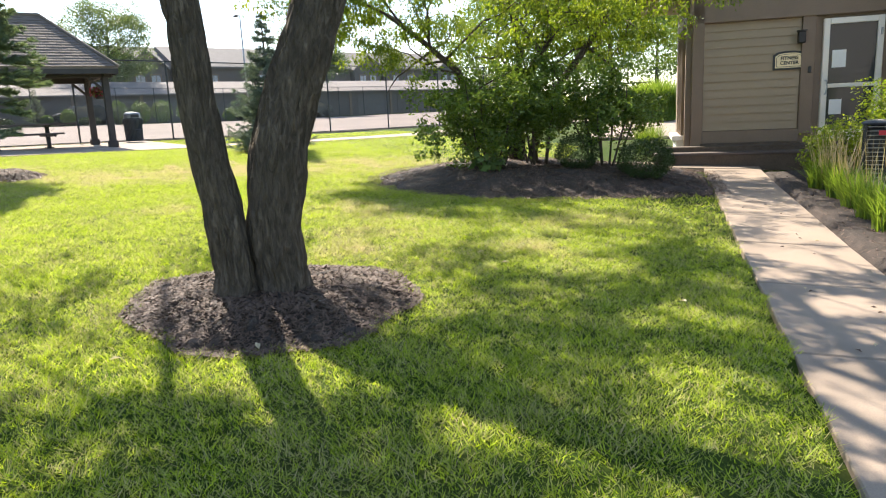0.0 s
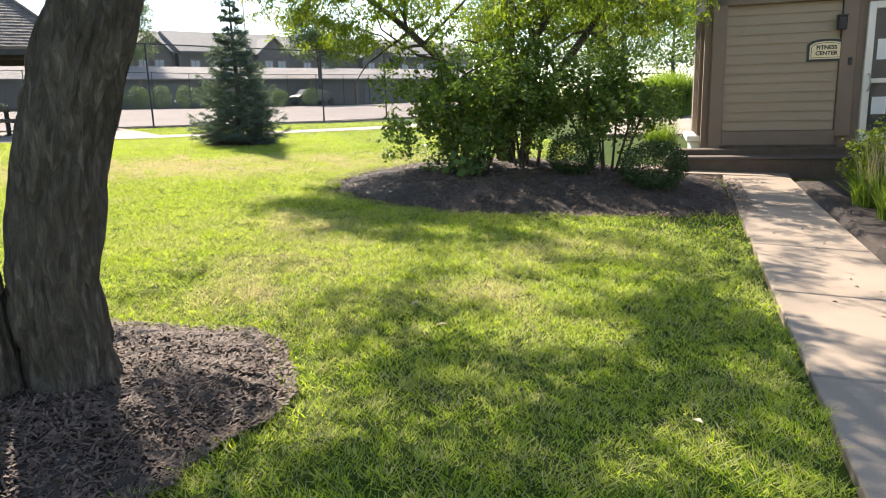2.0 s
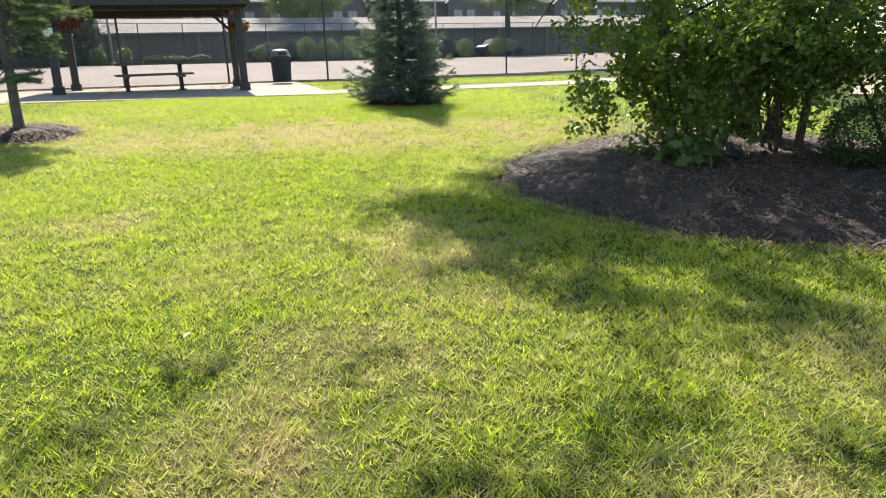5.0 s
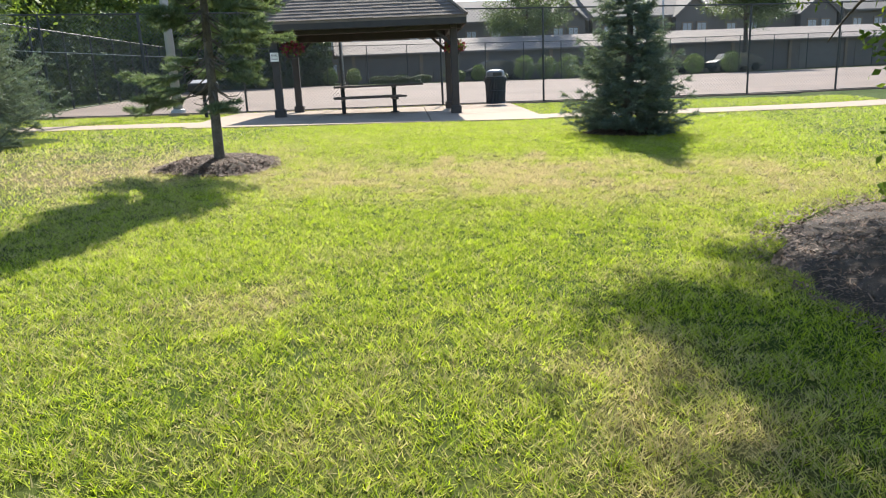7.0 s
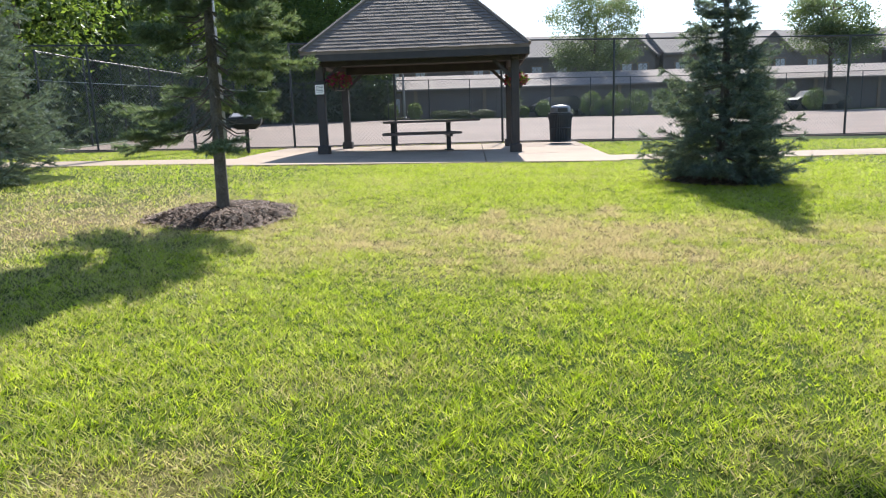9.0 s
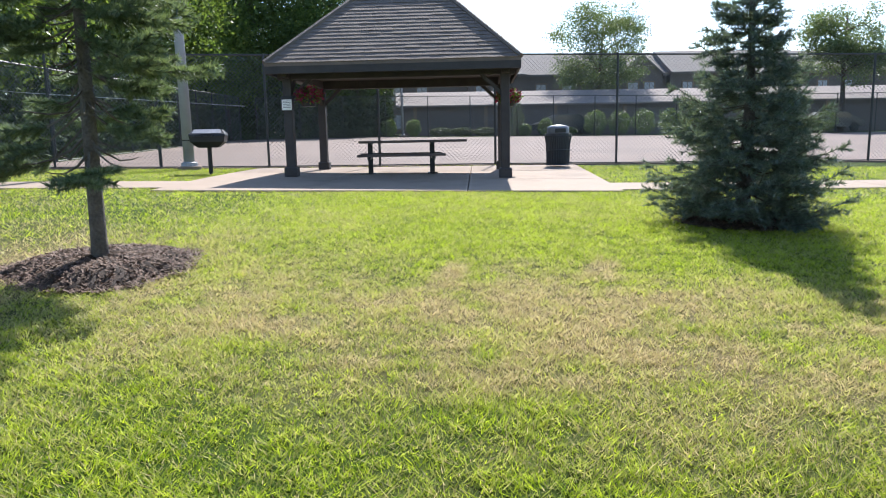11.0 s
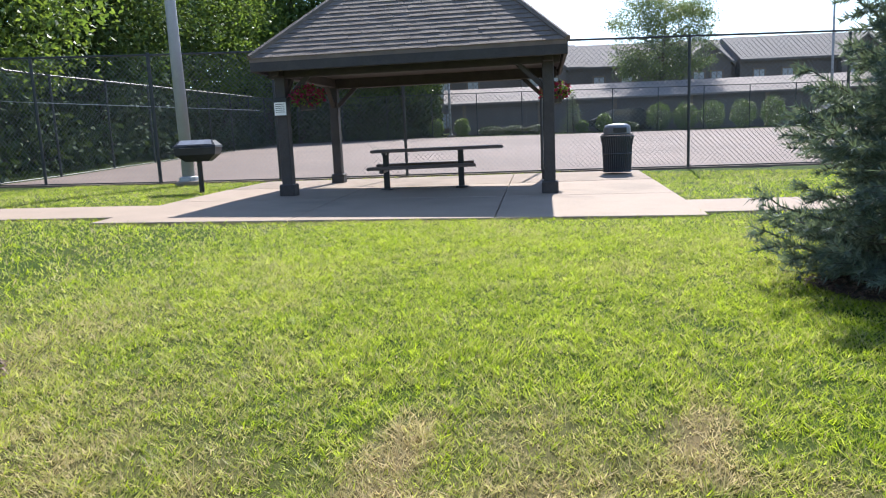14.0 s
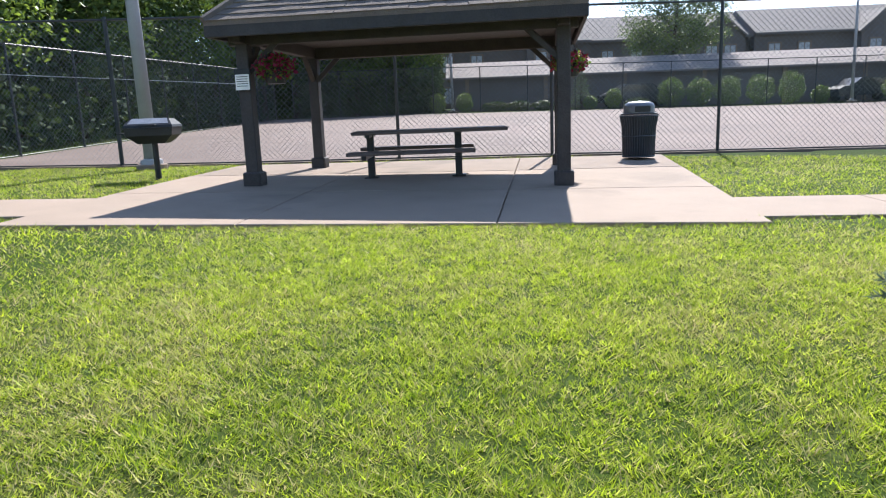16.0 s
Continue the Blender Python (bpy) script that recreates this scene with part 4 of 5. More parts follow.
# entrance door
dx0, dx1, dz0, dz1 = 2.13, 3.07, .36, 2.47
door = new("door_1", mesh_of("door_1", MB().box(((dx0 + dx1) / 2, .075, (dz0 + dz1) / 2), (dx1 - dx0 - .16, .02, dz1 - dz0 - .16)), M_GLASS))
door.parent = hall
tagged(door, "glazed white-framed door with notices taped inside")
for a, s in ((((dx0 + .05), .06, (dz0 + dz1) / 2), (.1, .09, dz1 - dz0)), (((dx1 - .05), .06, (dz0 + dz1) / 2), (.1, .09, dz1 - dz0)), (((dx0 + dx1) / 2, .06, dz1 - .05), (dx1 - dx0 - .2, .09, .1)), (((dx0 + dx1) / 2, .06, dz0 + .09), (dx1 - dx0 - .2, .09, .18))):
    part("door_frame", MB().box(a, s, .008), M_WHITE, door)
part("door_rail", MB().box(((dx0 + dx1) / 2, .055, 1.32), (dx1 - dx0 - .2, .05, .07), .006), M_WHITE, door)
part("notice", MB().box((2.40, .058, 1.78), (.22, .006, .3)), M_PAPER, door, "white paper notice")
part("notice", MB().box((2.38, .058, .95), (.2, .006, .26)), M_PAPER, door)
part("door_handle", MB().tube([(2.19, .01, 1.42), (2.19, -.06, 1.42), (2.21, -.07, 1.3), (2.19, -.06, 1.18), (2.19, .01, 1.18)], .012, 6), M_GALV, door, "bent metal pull handle")
part("hinge", MB().box((3.03, .0, 2.2), (.025, .03, .12)), M_GALV, door)
# inner side wall that returns towards the path
side = thing("wall_return", WB, "pale grey masonry return wall in sunlight", "wall", kind="structure")
part("wall_core", MB().box((3.62, -3.2, 1.7), (.3, 6.9, 3.4)), M_LSIDE, side)
for k in range(22):
    for j in range(9):
        yy = -.15 - j * .72 - (k % 2) * .36
        if yy - .35 < -6.6:
            continue
        part("brick", MB().box((3.462, yy - .355, .10 + k * .14), (.02, .70, .128)), M_LSIDE, side)
# wall lamp, bell, sign
lamp = thing("wall_lamp", WB @ pose(1.77, .06, 2.18), "small dark bronze wall lamp beside the door", "lamp")
part("backplate", MB().box((0, -.01, 0), (.1, .03, .16), .006), M_BLACK, lamp)
part("housing", MB().box((0, -.09, .0), (.12, .13, .2), .015), M_WOOD, lamp)
part("hood", MB().box((0, -.09, .11), (.14, .15, .02), .004), M_BLACK, lamp)
bell = solo("card_reader", MB().box((0, -.015, 0), (.05, .03, .11), .006), M_BLACK, "small black card reader on the door trim", "reader", m=WB @ pose(1.93, .018, 1.62))


def sign_plate(w, h, rise, y):
    pts = [(-w / 2, -h / 2), (w / 2, -h / 2), (w / 2, h / 2 - rise)]
    for k in range(1, 10):
        a = math.pi * k / 10
        pts.append((w / 2 * .86 * math.cos(a), h / 2 - rise + rise * (.35 + .65 * math.sin(a))))
    pts.append((-w / 2, h / 2 - rise))
    n = len(pts)
    return MB().add([(x, y + .02, z) for x, z in pts] + [(x, y, z) for x, z in pts], [tuple(range(n)), tuple(reversed(range(n, 2 * n)))] + [(i, n + i, n + (i + 1) % n, (i + 1) % n) for i in range(n)])


sign = thing("entrance_sign", WB @ pose(1.60, .045, 1.80), "cream and black arched sign reading fitness center", "sign")
part("border", sign_plate(.53, .33, .07, 0), M_BLACK, sign)
part("panel", sign_plate(.46, .26, .06, -.006), M_CREAM, sign)
part("inner_line", sign_plate(.425, .225, .055, -.009), M_BLACK, sign)
part("face", sign_plate(.41, .21, .05, -.012), M_CREAM, sign)


def lettering(text, size, x, y, z, parent, m):
    cu = bpy.data.curves.new("lettering", "FONT")
    cu.body, cu.size, cu.align_x, cu.extrude, cu.offset = text, size, "CENTER", .002, .0025
    tmp = bpy.data.objects.new("lettering_curve", cu)
    me = bpy.data.meshes.new_from_object(tmp)
    bpy.data.objects.remove(tmp)
    me.materials.clear()
    me.materials.append(m)
    ob = new("lettering", me)
    ob.parent = parent
    ob.matrix_basis = pose(x, y, z, 90, 0, 0)
    return ob


lettering("FITNESS", .082, 0, -.014, .012, sign, M_BLACK)
lettering("CENTER", .082, 0, -.014, -.072, sign, M_BLACK)


# ---- condensers and planting by the path ----
def condenser(m):
    t = thing("air_conditioner", m, "dark outdoor condenser with pale wire guard rings", "condenser", "condensers by the wall")
    part("pad", MB().box((0, 0, .04), (.95, .95, .12), .02), M_CONC, t)
    part("coil", MB().box((0, 0, .52), (.66, .66, .80), .06), M_BLACK, t)
    part("lid", MB().box((0, 0, .945), (.76, .76, .05), .02), M_BIN, t)
    part("fan_grille", MB().lathe([(.05, .985), (.28, .985), (.30, .97)], 24), M_BLACK, t)
    for k in range(15):
        z = .14 + k * .054
        r = .355
        path = [(-r + .06, -r, z), (r - .06, -r, z), (r, -r + .06, z), (r, r - .06, z), (r - .06, r, z), (-r + .06, r, z), (-r, r - .06, z), (-r, -r + .06, z), (-r + .06, -r, z)]
        part("guard_ring", MB().tube(path, .0065, 5), M_GALV, t)
    for sx in (-1, 1):
        for sy in (-1, 1):
            part("corner_post", MB().box((sx * .335, sy * .335, .52), (.05, .05, .84), .008), M_BLACK, t)
    part("badge", MB().box((-.385, .08, .82), (.012, .20, .06)), M_RED, t, "small red maker's plate")
    part("badge", MB().box((-.08, -.385, .82), (.20, .012, .06)), M_RED, t, "small red maker's plate")
    return t


ac = condenser(place(7.82, 4.44, 30))
copy_thing(ac, place(8.52, 5.22, 30))
copy_thing(ac, place(9.22, 6.0, 30))


def tuft(name, m, label, blades, h, r, leafm, seed, stalks=0, width=.0055):
    """An arching clump of ornamental grass, with dry flower stalks."""
    rs = np.random.RandomState(seed)
    t = thing(name, m, label, "ornamental grass")

    def arcs(n, hh, lean, w, r0):
        th, q = rs.uniform(0, 6.28, n), rs.uniform(.2, 1, n) * lean
        H = hh * rs.uniform(.6, 1.05, n)
        b0, rr = rs.uniform(0, 6.28, n), r0 * np.sqrt(rs.uniform(0, 1, n))
        B = np.stack([np.cos(b0) * rr, np.sin(b0) * rr, np.zeros(n) - .02], 1)
        D = np.stack([np.cos(th), np.sin(th), np.zeros(n)], 1)
        S = np.stack([-np.sin(th + .6), np.cos(th + .6), np.zeros(n)], 1) * w
        rows = []
        for f, wf in ((0, 1), (.4, 1), (.75, .7), (1, .1)):
            z = H * (f - .35 * q * f * f * f)
            c = B + D * (H * q * f * f)[:, None]
            c[:, 2] += z
            rows.append((c - S * wf, c + S * wf))
        V = np.stack([p for r_ in rows for p in r_], 1)
        F = np.array([[0, 1, 3, 2], [2, 3, 5, 4], [4, 5, 7, 6]])
        return V.reshape(-1, 3), (np.arange(n)[:, None, None] * 8 + F[None]).reshape(-1, 4)
    part("blades", arcs(blades, h, .75, width, r), leafm, t)
    if stalks:
        part("stalks", arcs(stalks, h * 1.75, .28, .0045, r * .8), M_SEED, t, "tall straw-coloured stalks")
    return t


for k, (s, w) in enumerate(((8.3, 1.45), (7.4, 1.5), (6.6, 1.5), (5.9, 1.5), (5.2, 1.48), (4.4, 1.5), (3.6, 1.5), (2.8, 1.5), (9.1, 1.6))):
    x, y = along_walk(s, w)
    tuft("ornamental_grass", place(x, y, k * 40), "arching bright green ornamental grass clump beside the path", 430, .56, .2, M_ORN, 60 + k, 60 if s > 7 else 12)
shrub("shrub_yew", place(*along_walk(8.6, 2.5), dz=.0), "loose light green shrub by the door", .62, .62, 1.75, 9500, .045, M_LOCUST, 71, .25, 9, .35, ragged=.25)
shrub("shrub_yew", place(*along_walk(8.8, 1.7), dz=.0), "low spreading yellow-green shrub near the step", .5, .5, .95, 4500, .04, M_LOCUST, 72, .1, 7, .35, ragged=.2)
tuft("ornamental_grass", place(20.5, 23.6), "big rounded mound of bright green grass by the drive", 2600, 1.9, .8, M_ORN, 81, 0, .02)
tuft("ornamental_grass", place(10.6, 12.4), "low yellow-green grass clump by the building corner", 500, .75, .28, M_ORN, 82, 0)


# ---- the picnic shelter ----
def cpose(u, v, z, rz=0):
    x, y = court(u, v)
    return pose(x, y, z, 0, 0, 18 + rz)


def cground(u, v):
    return G(*court(u, v))


SU, SV, PADZ = .64, -3.2, .72
SHW, SHD, SHR = 2.08, 1.42, -6.8
SHS = math.sin(radians(SHR))
shelter = thing("picnic_shelter", cpose(SU, SV, PADZ, SHR), "dark timber picnic shelter with a shingled hip roof", "shelter")
for sx in (-1, 1):
    for sy in (-1, 1):
        px, py = sx * SHW, sy * SHD
        gz = cground(SU + px - SHS * py, SV + py + SHS * px) + .02 - PADZ
        post = part("post", MB().box((px, py, (gz + 2.05) / 2), (.17, .17, 2.05 - gz), .012), M_WOOD, shelter)
        part("post_base", MB().box((px, py, gz + .09), (.25, .25, .2), .02), M_WOOD, post)
        for ax, d in (("x", -sx), ("y", -sy)):
            e = Vector((px + d * .55, py, 2.02)) if ax == "x" else Vector((px, py + d * .55, 2.02))
            part("brace", MB().tube([(px, py, 1.5), e], .05, 4), M_WOOD, shelter)
for sy in (-1, 1):
    part("beam", MB().box((0, sy * SHD, 2.02), (2 * SHW + .36, .14, .24), .01), M_WOOD, shelter)
for sx in (-1, 1):
    part("beam", MB().box((sx * SHW, 0, 2.02), (.14, 2 * SHD + .54, .2), .01), M_WOOD, shelter)
EX, EY, EZ, RX, RZ_ = 2.36, 1.94, 2.16, .85, 3.70
for sy in (-1, 1):
    part("fascia", MB().box((0, sy * (EY - .03), EZ - .09), (2 * EX, .05, .2), .006), M_WOOD, shelter)
for sx in (-1, 1):
    part("fascia", MB().box((sx * (EX - .03), 0, EZ - .09), (.05, 2 * EY - .14, .2), .006), M_WOOD, shelter)
deck = MB().add([(-EX, -EY, EZ), (EX, -EY, EZ), (EX, EY, EZ), (-EX, EY, EZ), (-RX, 0, RZ_), (RX, 0, RZ_), (-EX, -EY, EZ - .05), (EX, -EY, EZ - .05), (EX, EY, EZ - .05), (-EX, EY, EZ - .05)],
                [(0, 1, 5, 4), (1, 2, 5), (2, 3, 4, 5), (3, 0, 4), (6, 9, 8, 7), (0, 6, 7, 1), (1, 7, 8, 2), (2, 8, 9, 3), (3, 9, 6, 0)])
roof = part("roof", deck, M_SHINGLE, shelter)
# dark sheet added below the deck: the roof's shade is put into its colour
part("soffit_shade", MB().add([(-EX + .06, -EY + .06, EZ - .06), (EX - .06, -EY + .06, EZ - .06), (EX - .06, EY - .06, EZ - .06), (-EX + .06, EY - .06, EZ - .06), (-EX + .06, -EY + .06, EZ - .075), (EX - .06, -EY + .06, EZ - .075), (EX - .06, EY - .06, EZ - .075), (-EX + .06, EY - .06, EZ - .075)], [(0, 1, 2, 3), (7, 6, 5, 4)]), M_WOOD, shelter)
rsr = random.Random(8)


def shingles(corner_a, corner_b, top_a, top_b, single):
    """Courses of shingles up one slope, each a thin wedge with an uneven lower edge."""
    A, B, C, D = (Vector(p) for p in (corner_a, corner_b, top_a, top_b))
    nrm = (B - A).cross(C - A).normalized()
    ln = ((C + D) / 2 - (A + B) / 2).length
    rows = int(ln / .128)
    joined = MB()
    for r in range(rows):
        f0, f1 = r / rows, min(1, (r + 1.25) / rows)
        l0, r0 = A.lerp(C, f0), B.lerp(D, f0)
        l1, r1 = A.lerp(C, f1), B.lerp(D, f1)
        wid = (r0 - l0).length
        x = 0.0
        while x < wid - .02:
            w = min(rsr.uniform(.22, .36), wid - x)
            a, b = x / wid, (x + w - .006) / wid
            th = rsr.uniform(.017, .023)
            slip = rsr.uniform(-.005, .003) / ln
            p = [A.lerp(C, f0 + slip).lerp(B.lerp(D, f0 + slip), a), A.lerp(C, f0 + slip).lerp(B.lerp(D, f0 + slip), b), l1.lerp(r1, b), l1.lerp(r1, a)]
            q = [p[0] + nrm * th, p[1] + nrm * th, p[2] + nrm * .004, p[3] + nrm * .004]
            fs = [(4, 5, 6, 7), (0, 1, 5, 4), (1, 2, 6, 5), (3, 0, 4, 7)]
            if single:
                part("shingle", MB().add(p + q, fs), M_SHINGLE, roof)
            else:
                joined.add(p + q, fs)
            x += w
    if not single:
        ob = part("shingle_courses", joined, M_SHINGLE, roof)
        tagged(ob, kind="stuff")


shingles((EX, -EY, EZ), (EX, EY, EZ), (RX, 0, RZ_), (RX, 0, RZ_), False)
shingles((EX, EY, EZ), (-EX, EY, EZ), (RX, 0, RZ_), (-RX, 0, RZ_), False)
shingles((-EX, EY, EZ), (-EX, -EY, EZ), (-RX, 0, RZ_), (-RX, 0, RZ_), False)
shingles((-EX, -EY, EZ), (EX, -EY, EZ), (-RX, 0, RZ_), (RX, 0, RZ_), True)
for sx in (-1, 1):
    for sy in (-1, 1):
        part("hip_cap", MB().tube([(sx * EX, sy * EY, EZ + .02), (sx * RX, 0, RZ_ + .02)], .05, 6), M_SHINGLE, shelter)
part("ridge_cap", MB().tube([(-RX, 0, RZ_ + .02), (RX, 0, RZ_ + .02)], .06, 6), M_SHINGLE, shelter)

# notice box on a post
nb = thing("notice_box", cpose(SU - SHW + SHS * SHD, SV - SHD - SHS * SHW - .105, PADZ + 1.46, SHR), "white paper notice in a small holder on the post", "notice")
part("holder", MB().box((0, 0, 0), (.22, .03, .28), .006), M_STEEL, nb)
part("paper", MB().box((0, -.018, -.03), (.19, .006, .20)), M_PAPER, nb)
for k in range(5):
    part("text_line", MB().box((0, -.022, .04 - k * .03), (.15, .002, .008)), M_BLACK, nb)


def basket(u, v, z, seed):
    rs = np.random.RandomState(seed)
    t = thing("hanging_basket", cpose(u, v, z), "hanging basket of dark red flowers under the shelter roof", "flower basket", "hanging baskets")
    part("pot", MB().lathe([(.0, -.2), (.12, -.2), (.17, 0), (.16, 0), (.0, -.02)], 14), M_BLACK, t)
    for k in range(3):
        a = k * 2.094
        part("hanger", MB().tube([(.16 * math.cos(a), .16 * math.sin(a), 0), (0, 0, .42)], .004, 4), M_STEEL, t)
    v3 = rs.normal(0, 1, (900, 3))
    v3 /= np.linalg.norm(v3, axis=1, keepdims=True)
    P = v3 * np.array([.27, .27, .17]) * rs.uniform(.6, 1, (900, 1)) + np.array([0, 0, .02])
    part("foliage", leaf_mesh(P[:450], .06, rs, .4, .6), M_VIB, t)
    part("blossom", leaf_mesh(P[450:] * 1.08, .05, rs, .2, .9), M_PETAL, t)


basket(-1.2, -4.35, PADZ + 1.60, 3)
basket(2.86, -3.2, PADZ + 1.58, 4)


def picnic_table(m):
    t = thing("picnic_table", m, "long dark picnic table with attached benches on steel legs", "picnic table")
    for k in range(5):
        part("top_plank", MB().box((.24, -.30 + k * .15, .665), (2.2, .142, .05), .008), M_SLAT, t)
    for sy in (-1, 1):
        for k in range(2):
            part("bench_plank", MB().box((.0, sy * (.62 + k * .14), .40), (1.75, .132, .05), .008), M_SLAT, t)
    for sx in (-1, 1):
        leg = part("leg", MB().box((sx * .64, 0, .32), (.10, .10, .65), .008), M_STEEL, t)
        part("foot", MB().box((sx * .64, 0, .012), (.2, .2, .024), .004), M_STEEL, leg)
        part("bench_arm", MB().box((sx * .64, 0, .35), (.07, 1.6, .06), .008), M_STEEL, t)
        part("top_arm", MB().box((sx * .64, 0, .625), (.07, .7, .05), .008), M_STEEL, t)
    return t


picnic_table(cpose(.55, -3.58, cground(.55, -3.58) + .026, 0))


def litter_bin(m):
    t = thing("litter_bin", m, "dark blue-grey steel litter bin with a domed lid", "litter bin")
    part("liner", MB().lathe([(0, .04), (.24, .04), (.27, .72), (.27, .74), (0, .74)], 24), M_BIN, t, smooth=True)
    for k in range(40):
        a = 2 * math.pi * k / 40
        c, s = math.cos(a), math.sin(a)
        part("slat", MB().tube([(c * .265, s * .265, .03), (c * .285, s * .285, .55), (c * .325, s * .325, .76)], .011, 4), M_BIN, t)
    for z, r in ((.05, .275), (.74, .322), (.40, .288)):
        part("band", MB().tube([(r * math.cos(a), r * math.sin(a), z) for a in np.linspace(0, 2 * math.pi, 29)], .014, 5), M_BIN, t)
    part("lid_base", MB().lathe([(.31, .765), (.315, .79), (.26, .80)], 28), M_BIN, t)
    part("lid_dome", MB().lathe([(.265, .79), (.265, .90), (.24, .955), (.17, .985), (0, 1.0)], 28), M_LIDM, t, "grey domed lid with openings", smooth=True)
    part("flap", MB().box((0, -.262, .86), (.26, .02, .1), .005), M_BLACK, t)
    return t


litter_bin(cpose(4.35, -1.32, cground(4.35, -1.32) + .028))


def grill(m):
    t = thing("park_grill", m, "black covered charcoal grill on a steel pedestal", "grill")
    part("pedestal", MB().tube([(0, 0, -.1), (0, 0, .58)], .045, 10), M_STEEL, t)
    def loft(levels):
        """Stacked rectangles (half width, half depth, height), closed at both ends."""
        vs = [(sx * w, sy * d, z) for w, d, z in levels for sx, sy in ((-1, -1), (1, -1), (1, 1), (-1, 1))]
        fs = [(4 * i + k, 4 * i + (k + 1) % 4, 4 * i + 4 + (k + 1) % 4, 4 * i + 4 + k) for i in range(len(levels) - 1) for k in range(4)]
        e = 4 * len(levels) - 4
        return MB().add(vs, fs + [(3, 2, 1, 0), (e, e + 1, e + 2, e + 3)])
    part("firebox", loft([(.20, .17, .56), (.34, .25, .68), (.36, .26, .80)]), M_STEEL, t)
    part("hood", loft([(.37, .27, .803), (.36, .26, .84), (.29, .13, .93)]), M_STEEL, t)
    # extra pale plate on the dark hood, in place of its reflected highlight
    part("lid_glint", MB().add([(-.30, -.235, .862), (.30, -.235, .862), (.26, -.12, .940), (-.26, -.12, .940), (.26, .12, .940), (-.26, .12, .940)], [(0, 1, 2, 3), (3, 2, 4, 5)]), M_LID, t, "pale steel lid panel standing for the sky's reflection")
    part("handle", MB().tube([(-.12, -.25, .84), (-.12, -.30, .84), (.12, -.30, .84), (.12, -.25, .84)], .010, 6), M_STEEL, t)
    part("shelf", MB().box((-.42, 0, .72), (.18, .3, .02), .003), M_STEEL, t)
    return t


grill(cpose(-3.5, -3.05, cground(-3.5, -3.05), 6))


# ---- fences, poles ----
def lattice(u0, u1, z0, z1, step, w, gfun):
    """Two crossing sets of slanting wires between two heights."""
    mb = MB()
    h = z1 - z0
    k = u0 - h
    while k < u1:
        for sg in (1, -1):
            a, b = (k, k + h) if sg > 0 else (k + h, k)
            za, zb = z0, z1
            ua, ub = a, b
            lo, hi = min(ua, ub), max(ua, ub)
            ca, cb = max(lo, u0), min(hi, u1)
            if cb - ca < .02:
                continue

            def zz(u):
                f = (u - ua) / (ub - ua)
                return za + (zb - za) * f
            n = max(1, int((cb - ca) / 1.6))
            for i in range(n):
                p, q = ca + (cb - ca) * i / n, ca + (cb - ca) * (i + 1) / n
                zp, zq = zz(p) + gfun(p), zz(q) + gfun(q)
                dx, dz = q - p, zq - zp
                L = math.hypot(dx, dz)
                ox, oz = -dz / L * w, dx / L * w
                y = .004 * sg
                mb.add([(p - ox, y, zp - oz), (q - ox, y, zq - oz), (q + ox, y, zq + oz), (p + ox, y, zp + oz)], [(0, 1, 2, 3)])
                mb.add([(p, y - w, zp), (q, y - w, zq), (q, y + w, zq), (p, y + w, zp)], [(0, 1, 2, 3)])
        k += step
    return mb


def fence(label, m, posts, h, step, w, gfun, tall=(), rail=M_CHAIN, group=""):
    t = thing("chain_link_fence", m, label, "fence", group)
    for u in posts:
        hh = h + (.05 if u in tall else .03)
        part("post", MB().tube([(u, 0, gfun(u) - .2), (u, 0, gfun(u) + hh)], .042 if u in tall else .032, 8), M_CHAIN, t)
    for z, r in ((h, .022), (.05, .014)):
        pts = [(u, 0, gfun(u) + z) for u in posts]
        part("rail", MB().tube(pts, r, 6), rail, t)
    part("mesh_wire", lattice(posts[0], posts[-1], .05, h, step, w, gfun), M_WIRE, t, "diamond chain-link mesh")
    return t


near_posts = [-14.2, -11.3, -8.15, -5.54, -2.83, 0.0, 3.0, 6.2, 9.6, 13.1, 16.3, 19.5, 22.7, 26, 29.3, 32.6, 36, 39.4, 42.8, 46]
fence("tall black chain-link fence along the near side of the court", cpose(0, 0, 0), near_posts, 2.82, .105, .0036, lambda u: cground(u, 0), (-5.54,))
far_posts = [-8.6 + 2.75 * k for k in range(20)]
fence("black chain-link fence along the far side of the court", cpose(0, 28, 0), far_posts, 2.62, .16, .004, lambda u: cground(u, 28))
side_m = cpose(-9.6, .2, 0, 90)
fence("chain-link fence along the wooded side of the court", side_m, [0, 3, 6, 9, 12, 15, 18, 21, 24, 27.6], 2.7, .16, .0035, lambda u: cground(-9.6, .2 + u))


def light_pole(u, v, h, r, label, base=True):
    t = thing("light_pole", cpose(u, v, cground(u, v)), label, "light pole")
    part("shaft", MB().tube([(0, 0, -.1), (-.03, 0, h * .5), (-.07, 0, h)], [r, r * .82, r * .62], 14), M_POLE, t, smooth=True)
    if base:
        part("footing", MB().lathe([(0, .1), (.26, .1), (.28, .08), (.28, -.1)], 18), M_CONC, t)
        part("base_plate", MB().lathe([(r, .2), (r * 1.5, .18), (r * 1.6, .1)], 12), M_POLE, t)
    arm = part("arm", MB().tube([(-.07, 0, h - .1), (-.07, .5, h)], .03, 6), M_POLE, t)
    part("lamp_head", MB().box((-.07, .65, h), (.3, .45, .14), .03), M_BLACK, arm)
    return t


light_pole(-4.62, -.72, 8.5, .13, "tall grey light pole on a round concrete footing")
light_pole(24.4, 29.2, 8.5, .09, "tall grey light pole at the far side of the court")
light_pole(.75, 29.4, 7.5, .09, "slim grey pole beyond the court's far fence")

